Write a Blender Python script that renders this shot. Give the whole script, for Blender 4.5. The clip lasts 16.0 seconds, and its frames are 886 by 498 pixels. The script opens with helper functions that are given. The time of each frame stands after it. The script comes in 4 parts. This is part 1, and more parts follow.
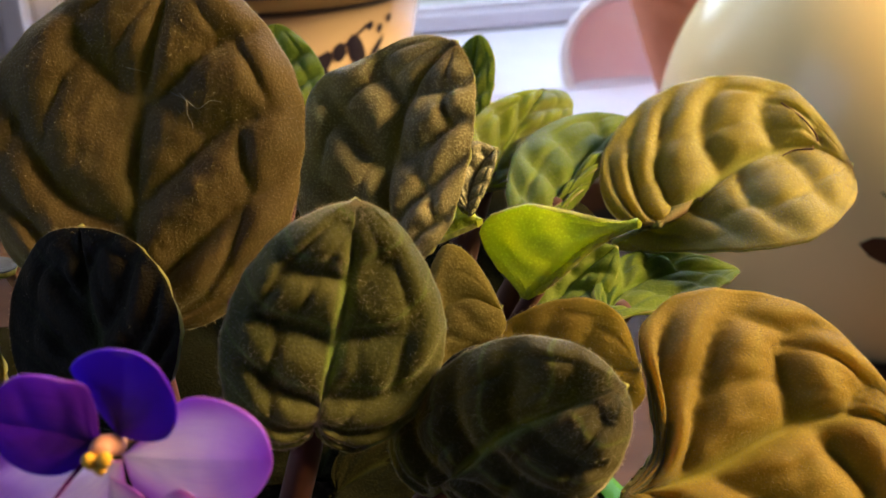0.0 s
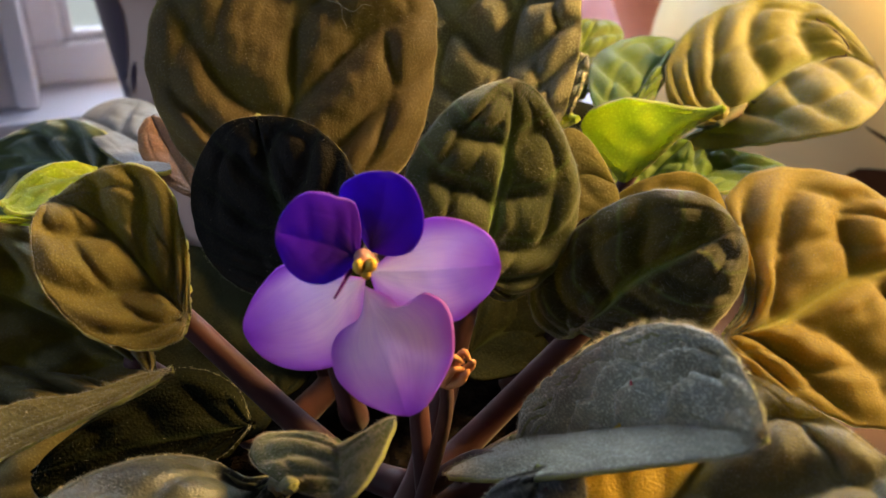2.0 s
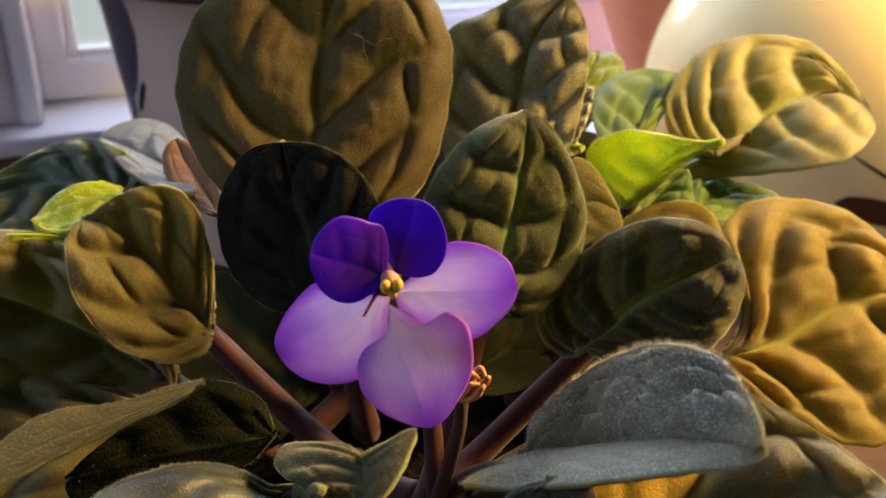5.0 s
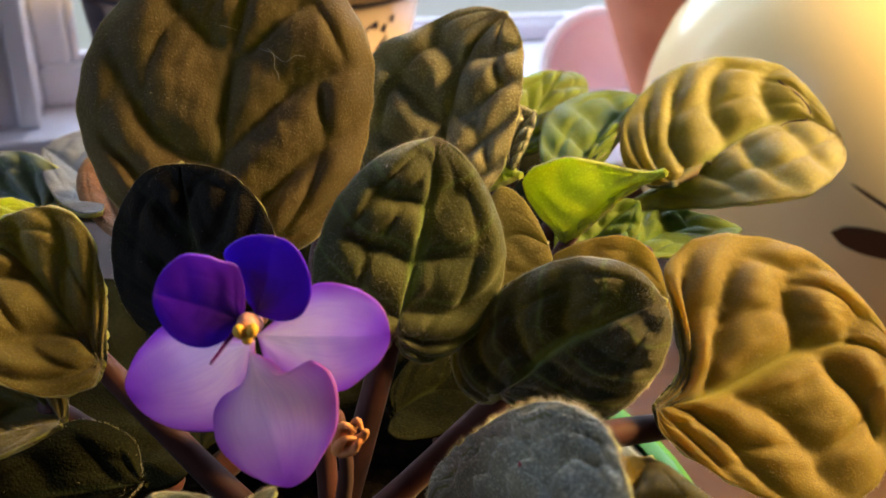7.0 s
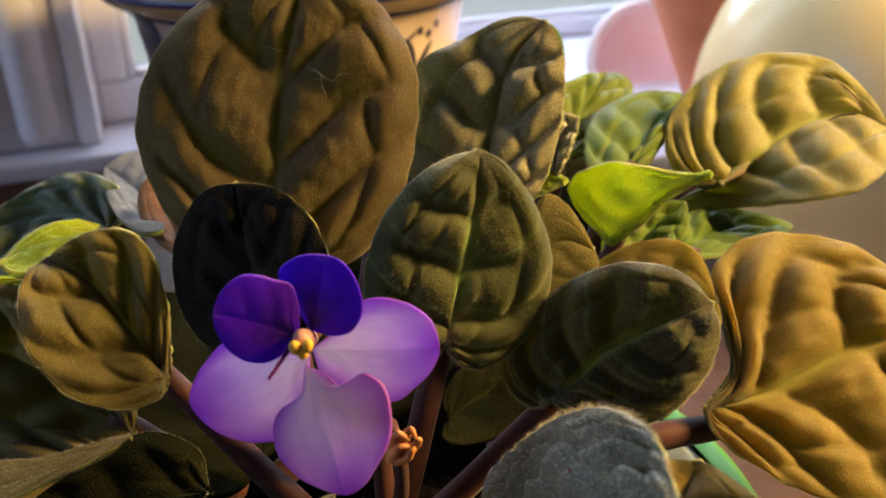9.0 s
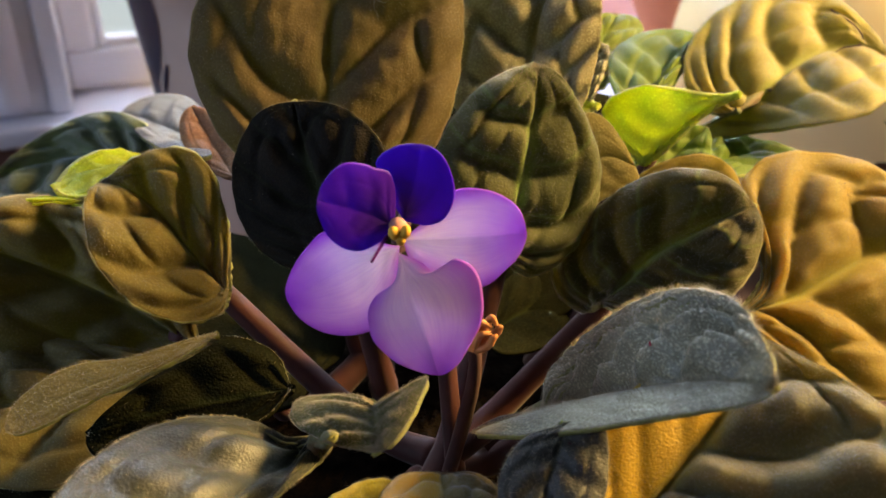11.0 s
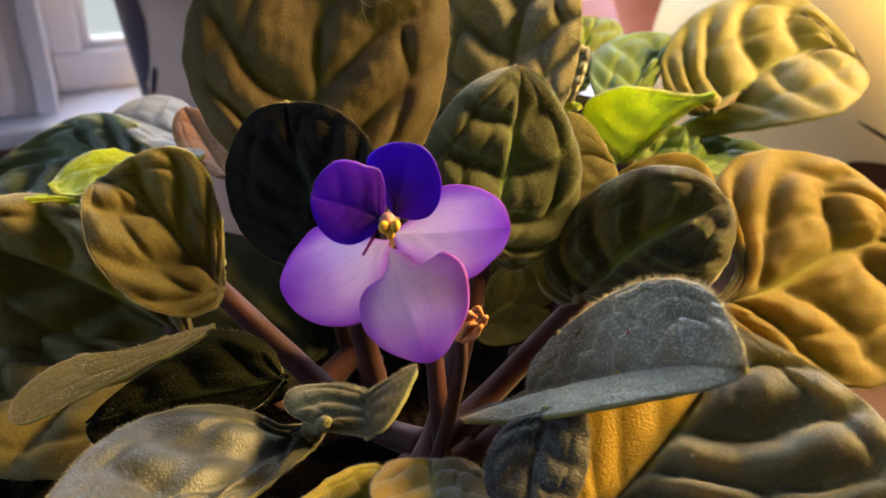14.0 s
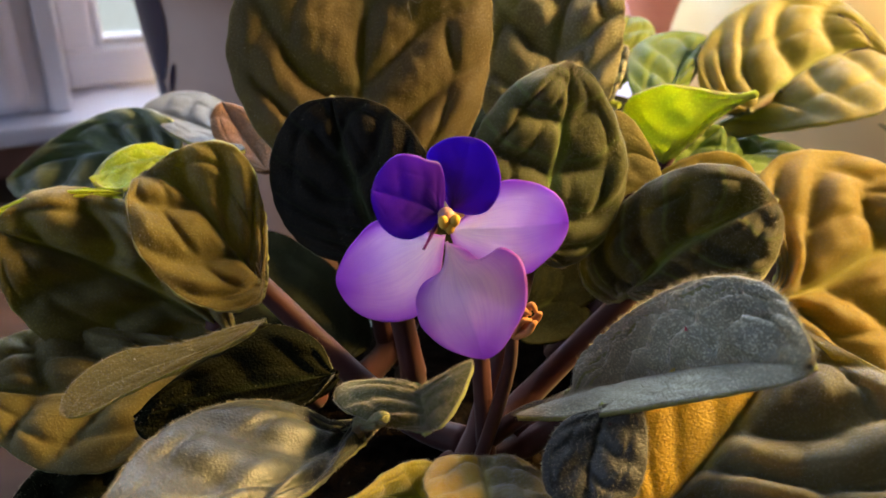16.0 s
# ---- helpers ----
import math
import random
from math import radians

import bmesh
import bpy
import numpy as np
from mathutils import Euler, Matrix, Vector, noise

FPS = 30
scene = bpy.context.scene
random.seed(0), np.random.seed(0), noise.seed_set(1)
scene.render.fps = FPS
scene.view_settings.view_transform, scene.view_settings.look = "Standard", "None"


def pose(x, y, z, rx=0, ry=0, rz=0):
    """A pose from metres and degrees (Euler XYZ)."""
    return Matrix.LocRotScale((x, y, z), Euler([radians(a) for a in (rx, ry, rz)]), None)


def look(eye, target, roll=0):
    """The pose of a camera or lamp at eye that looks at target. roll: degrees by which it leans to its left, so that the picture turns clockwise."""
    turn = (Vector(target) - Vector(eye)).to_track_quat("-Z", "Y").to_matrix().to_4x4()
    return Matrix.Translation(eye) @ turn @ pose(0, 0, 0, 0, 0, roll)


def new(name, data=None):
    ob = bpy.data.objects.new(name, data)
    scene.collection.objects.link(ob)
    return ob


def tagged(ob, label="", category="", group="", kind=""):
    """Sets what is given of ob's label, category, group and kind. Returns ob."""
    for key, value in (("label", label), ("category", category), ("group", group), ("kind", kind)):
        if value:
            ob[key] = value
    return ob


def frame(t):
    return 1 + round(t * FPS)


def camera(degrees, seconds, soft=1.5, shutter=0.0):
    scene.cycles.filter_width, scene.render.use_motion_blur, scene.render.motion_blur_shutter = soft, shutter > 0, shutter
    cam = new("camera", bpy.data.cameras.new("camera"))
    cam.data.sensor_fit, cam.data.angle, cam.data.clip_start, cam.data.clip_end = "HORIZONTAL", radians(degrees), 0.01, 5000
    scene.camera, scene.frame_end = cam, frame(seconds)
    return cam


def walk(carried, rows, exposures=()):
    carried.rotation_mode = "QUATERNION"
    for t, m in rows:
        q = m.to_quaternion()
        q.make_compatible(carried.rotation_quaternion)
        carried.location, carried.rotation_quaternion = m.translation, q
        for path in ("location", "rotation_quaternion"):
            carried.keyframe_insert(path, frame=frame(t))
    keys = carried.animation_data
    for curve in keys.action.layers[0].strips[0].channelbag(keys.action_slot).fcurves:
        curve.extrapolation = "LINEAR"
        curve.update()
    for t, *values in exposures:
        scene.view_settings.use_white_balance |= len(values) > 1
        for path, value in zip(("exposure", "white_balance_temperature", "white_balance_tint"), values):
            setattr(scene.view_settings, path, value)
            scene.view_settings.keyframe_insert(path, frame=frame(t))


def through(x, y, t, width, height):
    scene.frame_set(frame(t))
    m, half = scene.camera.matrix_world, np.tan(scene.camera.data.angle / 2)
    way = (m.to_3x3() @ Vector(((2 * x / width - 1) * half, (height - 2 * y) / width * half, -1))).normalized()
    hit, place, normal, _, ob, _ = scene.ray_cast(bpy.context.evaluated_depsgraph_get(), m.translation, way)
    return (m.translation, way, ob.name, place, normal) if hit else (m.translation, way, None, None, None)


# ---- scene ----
cam = camera(54.6, 16.0)
cam.data.dof.use_dof = True
cam.data.dof.focus_distance = 0.143
cam.data.dof.aperture_fstop = 25.0
METRES, EYE, TILT, LEAN, TURN = 0.2, 0.2, -27.0, 0.0, 0.0
ROWS = [
    (0.0, 0.0, 0.0, 0.0, 0.0, 0.0, -0.0),
    (0.5, -0.0419, -0.0487, 0.0158, -1.82, -0.18, 0.57),
    (1.0, -0.1064, -0.0599, -0.0222, -2.82, -0.22, 0.93),
    (1.5, -0.1411, -0.0784, -0.0815, -3.53, -0.23, 1.94),
    (2.0, -0.1715, -0.0981, -0.101, -4.09, -0.2, 2.07),
    (2.5, -0.1643, -0.1106, -0.1196, -4.58, -0.13, 1.93),
    (3.0, -0.154, -0.1337, -0.1346, -4.86, 0.17, 1.86),
    (3.5, -0.187, -0.1275, -0.1296, -4.85, 0.21, 1.47),
    (4.0, -0.1997, -0.1302, -0.1137, -4.96, 0.51, 1.21),
    (6.5, -0.1535, -0.138, -0.0923, -4.52, 1.36, 1.24),
    (7.0, -0.0864, -0.0873, -0.0748, -2.79, 1.61, -0.42),
    (7.5, -0.0912, -0.0467, -0.0546, 1.37, 1.73, -2.82),
    (8.0, -0.0645, -0.0388, -0.0553, 1.95, 1.64, -3.1),
    (8.5, -0.0759, -0.0674, -0.072, 1.94, 1.5, -1.08),
    (9.0, -0.0816, -0.1043, -0.0639, 0.81, 1.4, 1.2),
    (9.5, -0.1345, -0.1131, -0.0868, -0.85, 1.03, 2.05),
    (10.0, -0.1853, -0.1237, -0.1085, -1.93, 0.72, 1.98),
    (12.5, -0.173, -0.1453, -0.137, -3.15, 0.29, 2.56),
    (13.0, -0.188, -0.1527, -0.1382, -3.33, 0.37, 2.5),
    (13.5, -0.188, -0.1548, -0.1354, -3.63, 0.35, 2.38),
    (14.0, -0.1851, -0.1647, -0.1344, -3.71, 0.47, 2.44),
    (14.5, -0.1849, -0.1731, -0.1298, -3.93, 0.5, 2.42),
    (15.0, -0.1655, -0.183, -0.1407, -4.04, 0.59, 2.58),
    (15.5, -0.1886, -0.1684, -0.1379, -3.97, 0.52, 2.62),
    (16.0, -0.229, -0.159, -0.1375, -3.84, 0.58, 1.99),
]
walk(cam, [(t, pose(0, 0, EYE, TILT, LEAN, TURN) @ pose(METRES * x, METRES * y, METRES * z, 90 + pitch, roll, yaw)) for t, x, y, z, yaw, pitch, roll in ROWS],
     exposures=[(0.0, -1.05), (1.0, -0.8), (4.0, -0.6), (7.0, -0.75), (9.3, -0.8), (10.0, -0.55), (12.5, -0.4), (16.0, -0.4)])

# ---- world and light ----
world = bpy.data.worlds.new("sky")
scene.world = world
world.use_nodes = True
wn = world.node_tree
sky = wn.nodes.new("ShaderNodeTexSky")
sky.sky_type, sky.sun_disc = "NISHITA", False
sky.sun_elevation, sky.sun_rotation = radians(35), radians(150)
wn.links.new(sky.outputs[0], wn.nodes["Background"].inputs[0])
wn.nodes["Background"].inputs[1].default_value = 0.12

WIN_YAW = 19.0                                   # the window wall's turn about z
WIN = pose(0.0, 0.69, 0.0, 0, 0, WIN_YAW)        # its frame: x along the wall, y outwards, z up
SILL_Z = 0.033


def area_lamp(name, m, sx, sy, watts, colour, spread=180):
    la = bpy.data.lights.new(name, "AREA")
    la.shape, la.size, la.size_y, la.energy, la.color = "RECTANGLE", sx, sy, watts, colour
    la.spread = radians(spread)
    ob = new(name, la)
    ob.matrix_world = m
    return ob


# sky light in the window's opening
area_lamp("window_daylight", WIN @ pose(0.28, 0.10, 0.70, 90, 0, 180), 1.10, 1.05, 64.0, (0.66, 0.79, 1.0))
# cool fill lamp added at the left, in an unseen window opening
area_lamp("west_fill_lamp", pose(-1.26, -0.26, 0.55, 0, -90, 0), 1.1, 0.78, 15.0, (0.54, 0.69, 1.0))
# warm lamp of the room, to the right of the plant
warm = bpy.data.lights.new("warm_room_lamp", "AREA")
warm.shape, warm.size, warm.energy, warm.color = "DISK", 0.18, 7.4, (1.0, 0.655, 0.235)
warm_ob = new("warm_room_lamp", warm)
warm_ob.matrix_world = look((0.47, 0.15, 0.42), (0.06, 0.16, 0.11))
warm.spread = radians(90)
sun = bpy.data.lights.new("sun", "SUN")
sun.energy, sun.angle, sun.color = 0.7, radians(12), (1.0, 0.96, 0.9)
sun_ob = new("sun", sun)
sun_ob.matrix_world = look((-0.9, 3.0, 2.6), (0, 0, 0))


# ---- materials ----
def material(name, colour, rough=0.6, metal=0.0, spec=0.5):
    m = bpy.data.materials.new(name)
    m.use_nodes = True
    b = m.node_tree.nodes["Principled BSDF"]
    b.inputs["Base Color"].default_value = (*colour, 1)
    b.inputs["Roughness"].default_value = rough
    b.inputs["Metallic"].default_value = metal
    b.inputs["Specular IOR Level"].default_value = spec
    return m


def nd(m, kind, **kw):
    n = m.node_tree.nodes.new("ShaderNode" + kind)
    for k, v in kw.items():
        n.inputs[k.replace("_", " ")].default_value = v
    return n


def ln(m, a, b):
    m.node_tree.links.new(a, b)


def math_node(m, op, a, b=None):
    n = m.node_tree.nodes.new("ShaderNodeMath")
    n.operation = op
    for i, v in enumerate((a, b)):
        if v is None:
            continue
        if isinstance(v, (int, float)):
            n.inputs[i].default_value = v
        else:
            ln(m, v, n.inputs[i])
    return n.outputs[0]


def mix(m, fac, a, b):
    n = m.node_tree.nodes.new("ShaderNodeMix")
    n.data_type = "RGBA"
    for i, v in ((0, fac), (6, a), (7, b)):
        if isinstance(v, (int, float)):
            n.inputs[i].default_value = v
        elif isinstance(v, tuple):
            n.inputs[i].default_value = (*v, 1)
        else:
            ln(m, v, n.inputs[i])
    return n.outputs[2]


def noise_fac(m, scale, detail=4, lo=0.35, hi=0.65):
    tc = nd(m, "TexCoord")
    n = nd(m, "TexNoise", Scale=scale, Detail=detail)
    ln(m, tc.outputs["Object"], n.inputs["Vector"])
    r = nd(m, "MapRange", From_Min=lo, From_Max=hi)
    ln(m, n.outputs["Fac"], r.inputs["Value"])
    return r.outputs["Result"], n.outputs["Fac"]


def bump(m, height, strength=0.3, dist=0.001):
    b = nd(m, "Bump", Strength=strength, Distance=dist)
    ln(m, height, b.inputs["Height"])
    ln(m, b.outputs[0], m.node_tree.nodes["Principled BSDF"].inputs["Normal"])
    return b


def leaf_material(name, dark, light, vein, through, amount=0.18, rough=0.62, sheen=0.3, spec=0.3, nap=(0.85, 0.90, 0.95), grain=0.45, half=None):
    """Velvety leaf: blotches at two scales, paler veins along the blade's own coordinates, light passing through. half:
    colour painted left of the rib for lamp light coming through.
    """
    m = material(name, dark, rough, 0, spec)
    bs = m.node_tree.nodes["Principled BSDF"]
    f1, _ = noise_fac(m, 75, 4)
    f2, raw = noise_fac(m, 2400, 2, 0.50, 0.72)
    uv = nd(m, "UVMap")
    uv.uv_map = "UVMap"
    sep = nd(m, "SeparateXYZ")
    ln(m, uv.outputs[0], sep.inputs[0])
    side = math_node(m, "ABSOLUTE", math_node(m, "SUBTRACT", math_node(m, "MULTIPLY", sep.outputs[1], 2.0), 1.0))
    uv2 = nd(m, "UVMap")
    uv2.uv_map = "veins"
    sep2 = nd(m, "SeparateXYZ")
    ln(m, uv2.outputs[0], sep2.inputs[0])
    s = math_node(m, "MULTIPLY", sep2.outputs[0], 10.0)
    w = math_node(m, "ABSOLUTE", math_node(m, "SINE", math_node(m, "MULTIPLY", s, math.pi)))
    lat = nd(m, "MapRange", From_Min=0.0, From_Max=0.22, To_Min=1.0, To_Max=0.0)
    ln(m, w, lat.inputs["Value"])
    rib = nd(m, "MapRange", From_Min=0.025, From_Max=0.11, To_Min=1.0, To_Max=0.0)
    ln(m, side, rib.inputs["Value"])
    fade = nd(m, "MapRange", From_Min=0.1, From_Max=0.9, To_Min=1.0, To_Max=0.15)
    ln(m, sep.outputs[0], fade.inputs["Value"])
    v = math_node(m, "MAXIMUM", math_node(m, "MULTIPLY", lat.outputs[0], 0.25), math_node(m, "MULTIPLY", rib.outputs[0], fade.outputs[0]))
    c = mix(m, f1, dark, light)
    c = mix(m, math_node(m, "MULTIPLY", f2, 0.55), c, tuple(min(1, x * 2.6) for x in light))
    # lamp glow painted as colour on the half left of the rib
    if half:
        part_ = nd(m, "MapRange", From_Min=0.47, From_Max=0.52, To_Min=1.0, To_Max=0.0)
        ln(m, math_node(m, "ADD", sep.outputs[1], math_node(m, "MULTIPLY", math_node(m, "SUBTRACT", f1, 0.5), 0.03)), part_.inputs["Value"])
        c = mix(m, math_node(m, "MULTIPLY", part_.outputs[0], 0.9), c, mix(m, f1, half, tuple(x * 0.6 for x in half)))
    c = mix(m, math_node(m, "MULTIPLY", v, 0.85), c, vein)
    ln(m, c, bs.inputs["Base Color"])
    bs.inputs["Sheen Weight"].default_value = 0.42 * sheen
    bs.inputs["Sheen Roughness"].default_value = 0.35
    bs.inputs["Sheen Tint"].default_value = (*nap, 1)
    bump(m, raw, grain, 0.0006)
    tr = nd(m, "BsdfTranslucent")
    tr.inputs["Color"].default_value = (*through, 1)
    mx = nd(m, "MixShader", Fac=amount)
    out = m.node_tree.nodes["Material Output"]
    ln(m, bs.outputs[0], mx.inputs[1])
    ln(m, tr.outputs[0], mx.inputs[2])
    ln(m, mx.outputs[0], out.inputs["Surface"])
    return m


LEAF = leaf_material("leaf_green", (0.026, 0.018, 0.008), (0.058, 0.041, 0.019), (0.05, 0.048, 0.018), (0.60, 0.40, 0.07), 0.17, 0.68, 0.8, 0.18, (0.85, 0.74, 0.50))
# near-black base: the shade behind the flower is put into the colour
LEAF_IN_SHADE = leaf_material("leaf_deep_green_in_shade", (0.003, 0.0023, 0.0012), (0.008, 0.006, 0.003), (0.03, 0.04, 0.012), (0.10, 0.12, 0.02), 0.04, 0.7, 0.03, 0.10)
# green darkened almost to black, to stand for shade deep in the rosette
LEAF_SHADED = leaf_material("leaf_green_shaded", (0.005, 0.0055, 0.003), (0.010, 0.010, 0.005), (0.02, 0.024, 0.01), (0.03, 0.04, 0.01), 0.02, 1.0, 0.0, 0.0)
LEAF_BLUE = leaf_material("leaf_bluish_green", (0.010, 0.011, 0.006), (0.030, 0.031, 0.018), (0.08, 0.10, 0.08), (0.16, 0.18, 0.06), 0.04, 0.42, 0.16, 0.5, (0.72, 0.84, 1.0), 0.35)
LEAF_DEEP = leaf_material("leaf_dark_olive", (0.012, 0.012, 0.004), (0.032, 0.028, 0.010), (0.22, 0.32, 0.06), (0.55, 0.46, 0.05), 0.12, 0.66, 0.8, 0.18, (0.82, 0.76, 0.54))
# vein colour set dark for the shade in the grooves between ridges
LEAF_GREY = leaf_material("leaf_grey_green", (0.11, 0.108, 0.070), (0.28, 0.268, 0.18), (0.03, 0.03, 0.02), (0.24, 0.20, 0.05), 0.12, 0.42, 1.0, 0.6, (0.96, 0.94, 0.88))
LEAF_VELVET = leaf_material("leaf_velvet_olive", (0.13, 0.12, 0.074), (0.22, 0.20, 0.12), (0.10, 0.11, 0.05), (0.62, 0.42, 0.10), 0.2, 0.66, 0.9, 0.2)
LEAF_FOREST = leaf_material("leaf_forest_green", (0.036, 0.062, 0.005), (0.078, 0.112, 0.012), (0.08, 0.14, 0.02), (0.34, 0.52, 0.03), 0.28, 0.6, 0.06, 0.15, (0.80, 0.90, 1.0))
LEAF_YOUNG = leaf_material("leaf_young_green", (0.22, 0.30, 0.03), (0.29, 0.39, 0.04), (0.06, 0.11, 0.02), (0.96, 0.95, 0.03), 0.5, 0.5)
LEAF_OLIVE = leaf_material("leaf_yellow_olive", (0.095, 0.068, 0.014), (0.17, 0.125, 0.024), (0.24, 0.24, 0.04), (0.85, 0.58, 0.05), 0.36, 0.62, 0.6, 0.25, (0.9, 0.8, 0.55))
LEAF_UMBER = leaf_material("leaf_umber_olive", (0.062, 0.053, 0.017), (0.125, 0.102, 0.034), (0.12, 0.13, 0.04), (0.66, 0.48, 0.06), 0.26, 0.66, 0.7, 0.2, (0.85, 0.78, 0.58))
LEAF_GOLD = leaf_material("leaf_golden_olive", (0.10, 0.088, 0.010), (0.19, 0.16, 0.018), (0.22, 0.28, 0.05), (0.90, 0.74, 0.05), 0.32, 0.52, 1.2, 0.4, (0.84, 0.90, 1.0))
# gold half: lamp light through the blade, put into the base colour
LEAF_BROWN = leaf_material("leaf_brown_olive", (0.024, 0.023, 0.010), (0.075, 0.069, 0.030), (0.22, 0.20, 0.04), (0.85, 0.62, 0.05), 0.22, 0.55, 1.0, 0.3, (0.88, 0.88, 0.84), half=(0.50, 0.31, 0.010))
LEAF_FRESH = leaf_material("leaf_fresh_green", (0.045, 0.065, 0.018), (0.085, 0.11, 0.034), (0.17, 0.25, 0.06), (0.62, 0.74, 0.05), 0.5, 0.5, 0.2)
LEAF_MID = leaf_material("leaf_olive_green", (0.018, 0.024, 0.006), (0.048, 0.047, 0.014), (0.20, 0.32, 0.07), (0.48, 0.48, 0.05), 0.14, 0.68, 0.8, 0.18, (0.82, 0.78, 0.55))
LEAF_SMALL = leaf_material("leaf_dull_green", (0.030, 0.036, 0.016), (0.072, 0.074, 0.036), (0.11, 0.12, 0.06), (0.48, 0.48, 0.05), 0.14, 0.68, 0.8, 0.18, (0.82, 0.82, 0.70))
LEAF_DRY = leaf_material("leaf_dry", (0.12, 0.055, 0.020), (0.19, 0.09, 0.035), (0.2, 0.10, 0.04), (0.4, 0.15, 0.05), 0.2)
LEAF_TEAL = leaf_material("leaf_blue_green", (0.055, 0.070, 0.034), (0.10, 0.12, 0.060), (0.12, 0.15, 0.08), (0.20, 0.32, 0.10), 0.2, 0.38, 2.2, 0.6, (0.78, 0.9, 1.0))
LEAF_SLATE = leaf_material("leaf_slate_green", (0.016, 0.017, 0.014), (0.040, 0.040, 0.036), (0.05, 0.05, 0.04), (0.10, 0.09, 0.03), 0.08, 0.5, 0.5, 0.3, (0.8, 0.86, 1.0))
UNDER = leaf_material("leaf_underside", (0.12, 0.13, 0.055), (0.17, 0.16, 0.08), (0.2, 0.12, 0.08), (0.3, 0.35, 0.05), 0.2)
UNDER_YOUNG = leaf_material("leaf_young_underside", (0.28, 0.32, 0.04), (0.35, 0.40, 0.05), (0.08, 0.14, 0.02), (0.80, 0.90, 0.05), 0.45)
RIM = leaf_material("leaf_rim", (0.20, 0.21, 0.08), (0.28, 0.28, 0.11), (0.2, 0.2, 0.08), (0.66, 0.68, 0.12), 0.45)
HAIR = material("leaf_hair", (0.34, 0.30, 0.20), 0.5)


def stem_material():
    m = material("petiole_skin", (0.2, 0.09, 0.06), 0.6, 0, 0.2)
    f, raw = noise_fac(m, 120, 3)
    ln(m, mix(m, f, (0.034, 0.010, 0.009), (0.066, 0.020, 0.017)), m.node_tree.nodes["Principled BSDF"].inputs["Base Color"])
    m.node_tree.nodes["Principled BSDF"].inputs["Sheen Weight"].default_value = 0.08
    bump(m, raw, 0.3, 0.0004)
    return m


STEM = stem_material()


def petal_material(name, inner, middle, outer, edge, amount=0.35):
    """Petal: colour runs from the throat to the edge along the petal's own coordinates."""
    m = material(name, middle, 0.5, 0, 0.3)
    bs = m.node_tree.nodes["Principled BSDF"]
    uv = nd(m, "UVMap")
    sep = nd(m, "SeparateXYZ")
    ln(m, uv.outputs[0], sep.inputs[0])
    side = math_node(m, "ABSOLUTE", math_node(m, "SUBTRACT", math_node(m, "MULTIPLY", sep.outputs[1], 2.0), 1.0))
    rad = math_node(m, "MAXIMUM", sep.outputs[0], math_node(m, "MULTIPLY", side, 0.93))
    f1, raw = noise_fac(m, 220, 4)
    wob = math_node(m, "ADD", rad, math_node(m, "MULTIPLY", math_node(m, "SUBTRACT", raw, 0.5), 0.25))
    ramp = nd(m, "ValToRGB")
    cr = ramp.color_ramp
    cr.elements[0].position, cr.elements[0].color = 0.12, (*inner, 1)
    cr.elements[1].position, cr.elements[1].color = 0.985, (*edge, 1)
    for p, c in ((0.55, middle), (0.90, outer)):
        e = cr.elements.new(p)
        e.color = (*c, 1)
    ln(m, wob, ramp.inputs[0])
    streak = nd(m, "TexNoise", Scale=26, Detail=3)
    mp = nd(m, "Mapping")
    mp.inputs["Scale"].default_value = (0.12, 1.6, 1.0)
    ln(m, uv.outputs[0], mp.inputs["Vector"])
    ln(m, mp.outputs[0], streak.inputs["Vector"])
    c = mix(m, math_node(m, "MULTIPLY", math_node(m, "SUBTRACT", streak.outputs["Fac"], 0.4), 0.8), ramp.outputs[0], outer)
    ln(m, c, bs.inputs["Base Color"])
    bs.inputs["Sheen Weight"].default_value = 0.06
    bump(m, raw, 0.25, 0.0003)
    tr = nd(m, "BsdfTranslucent")
    ln(m, c, tr.inputs["Color"])
    mx = nd(m, "MixShader", Fac=amount)
    ln(m, bs.outputs[0], mx.inputs[1])
    ln(m, tr.outputs[0], mx.inputs[2])
    ln(m, mx.outputs[0], m.node_tree.nodes["Material Output"].inputs["Surface"])
    return m


VIOLET = petal_material("petal_violet", (0.020, 0.002, 0.11), (0.095, 0.003, 0.56), (0.115, 0.006, 0.66), (0.24, 0.07, 0.64), 0.32)
LILAC = petal_material("petal_lilac", (0.95, 0.86, 0.90), (0.86, 0.66, 0.90), (0.55, 0.22, 0.76), (0.42, 0.12, 0.66), 0.62)
ANTHER = material("anther_yellow", (0.62, 0.36, 0.03), 0.7)
COLUMN = material("pistil_column", (0.45, 0.22, 0.20), 0.5)
STYLE = material("style_purple", (0.06, 0.008, 0.08), 0.9, 0, 0.05)


def mottled(name, a, b, scale, rough=0.6, bumpy=0.2, spec=0.5, dist=0.0015):
    m = material(name, a, rough, 0, spec)
    f, raw = noise_fac(m, scale, 6)
    ln(m, mix(m, f, a, b), m.node_tree.nodes["Principled BSDF"].inputs["Base Color"])
    bump(m, raw, bumpy, dist)
    return m


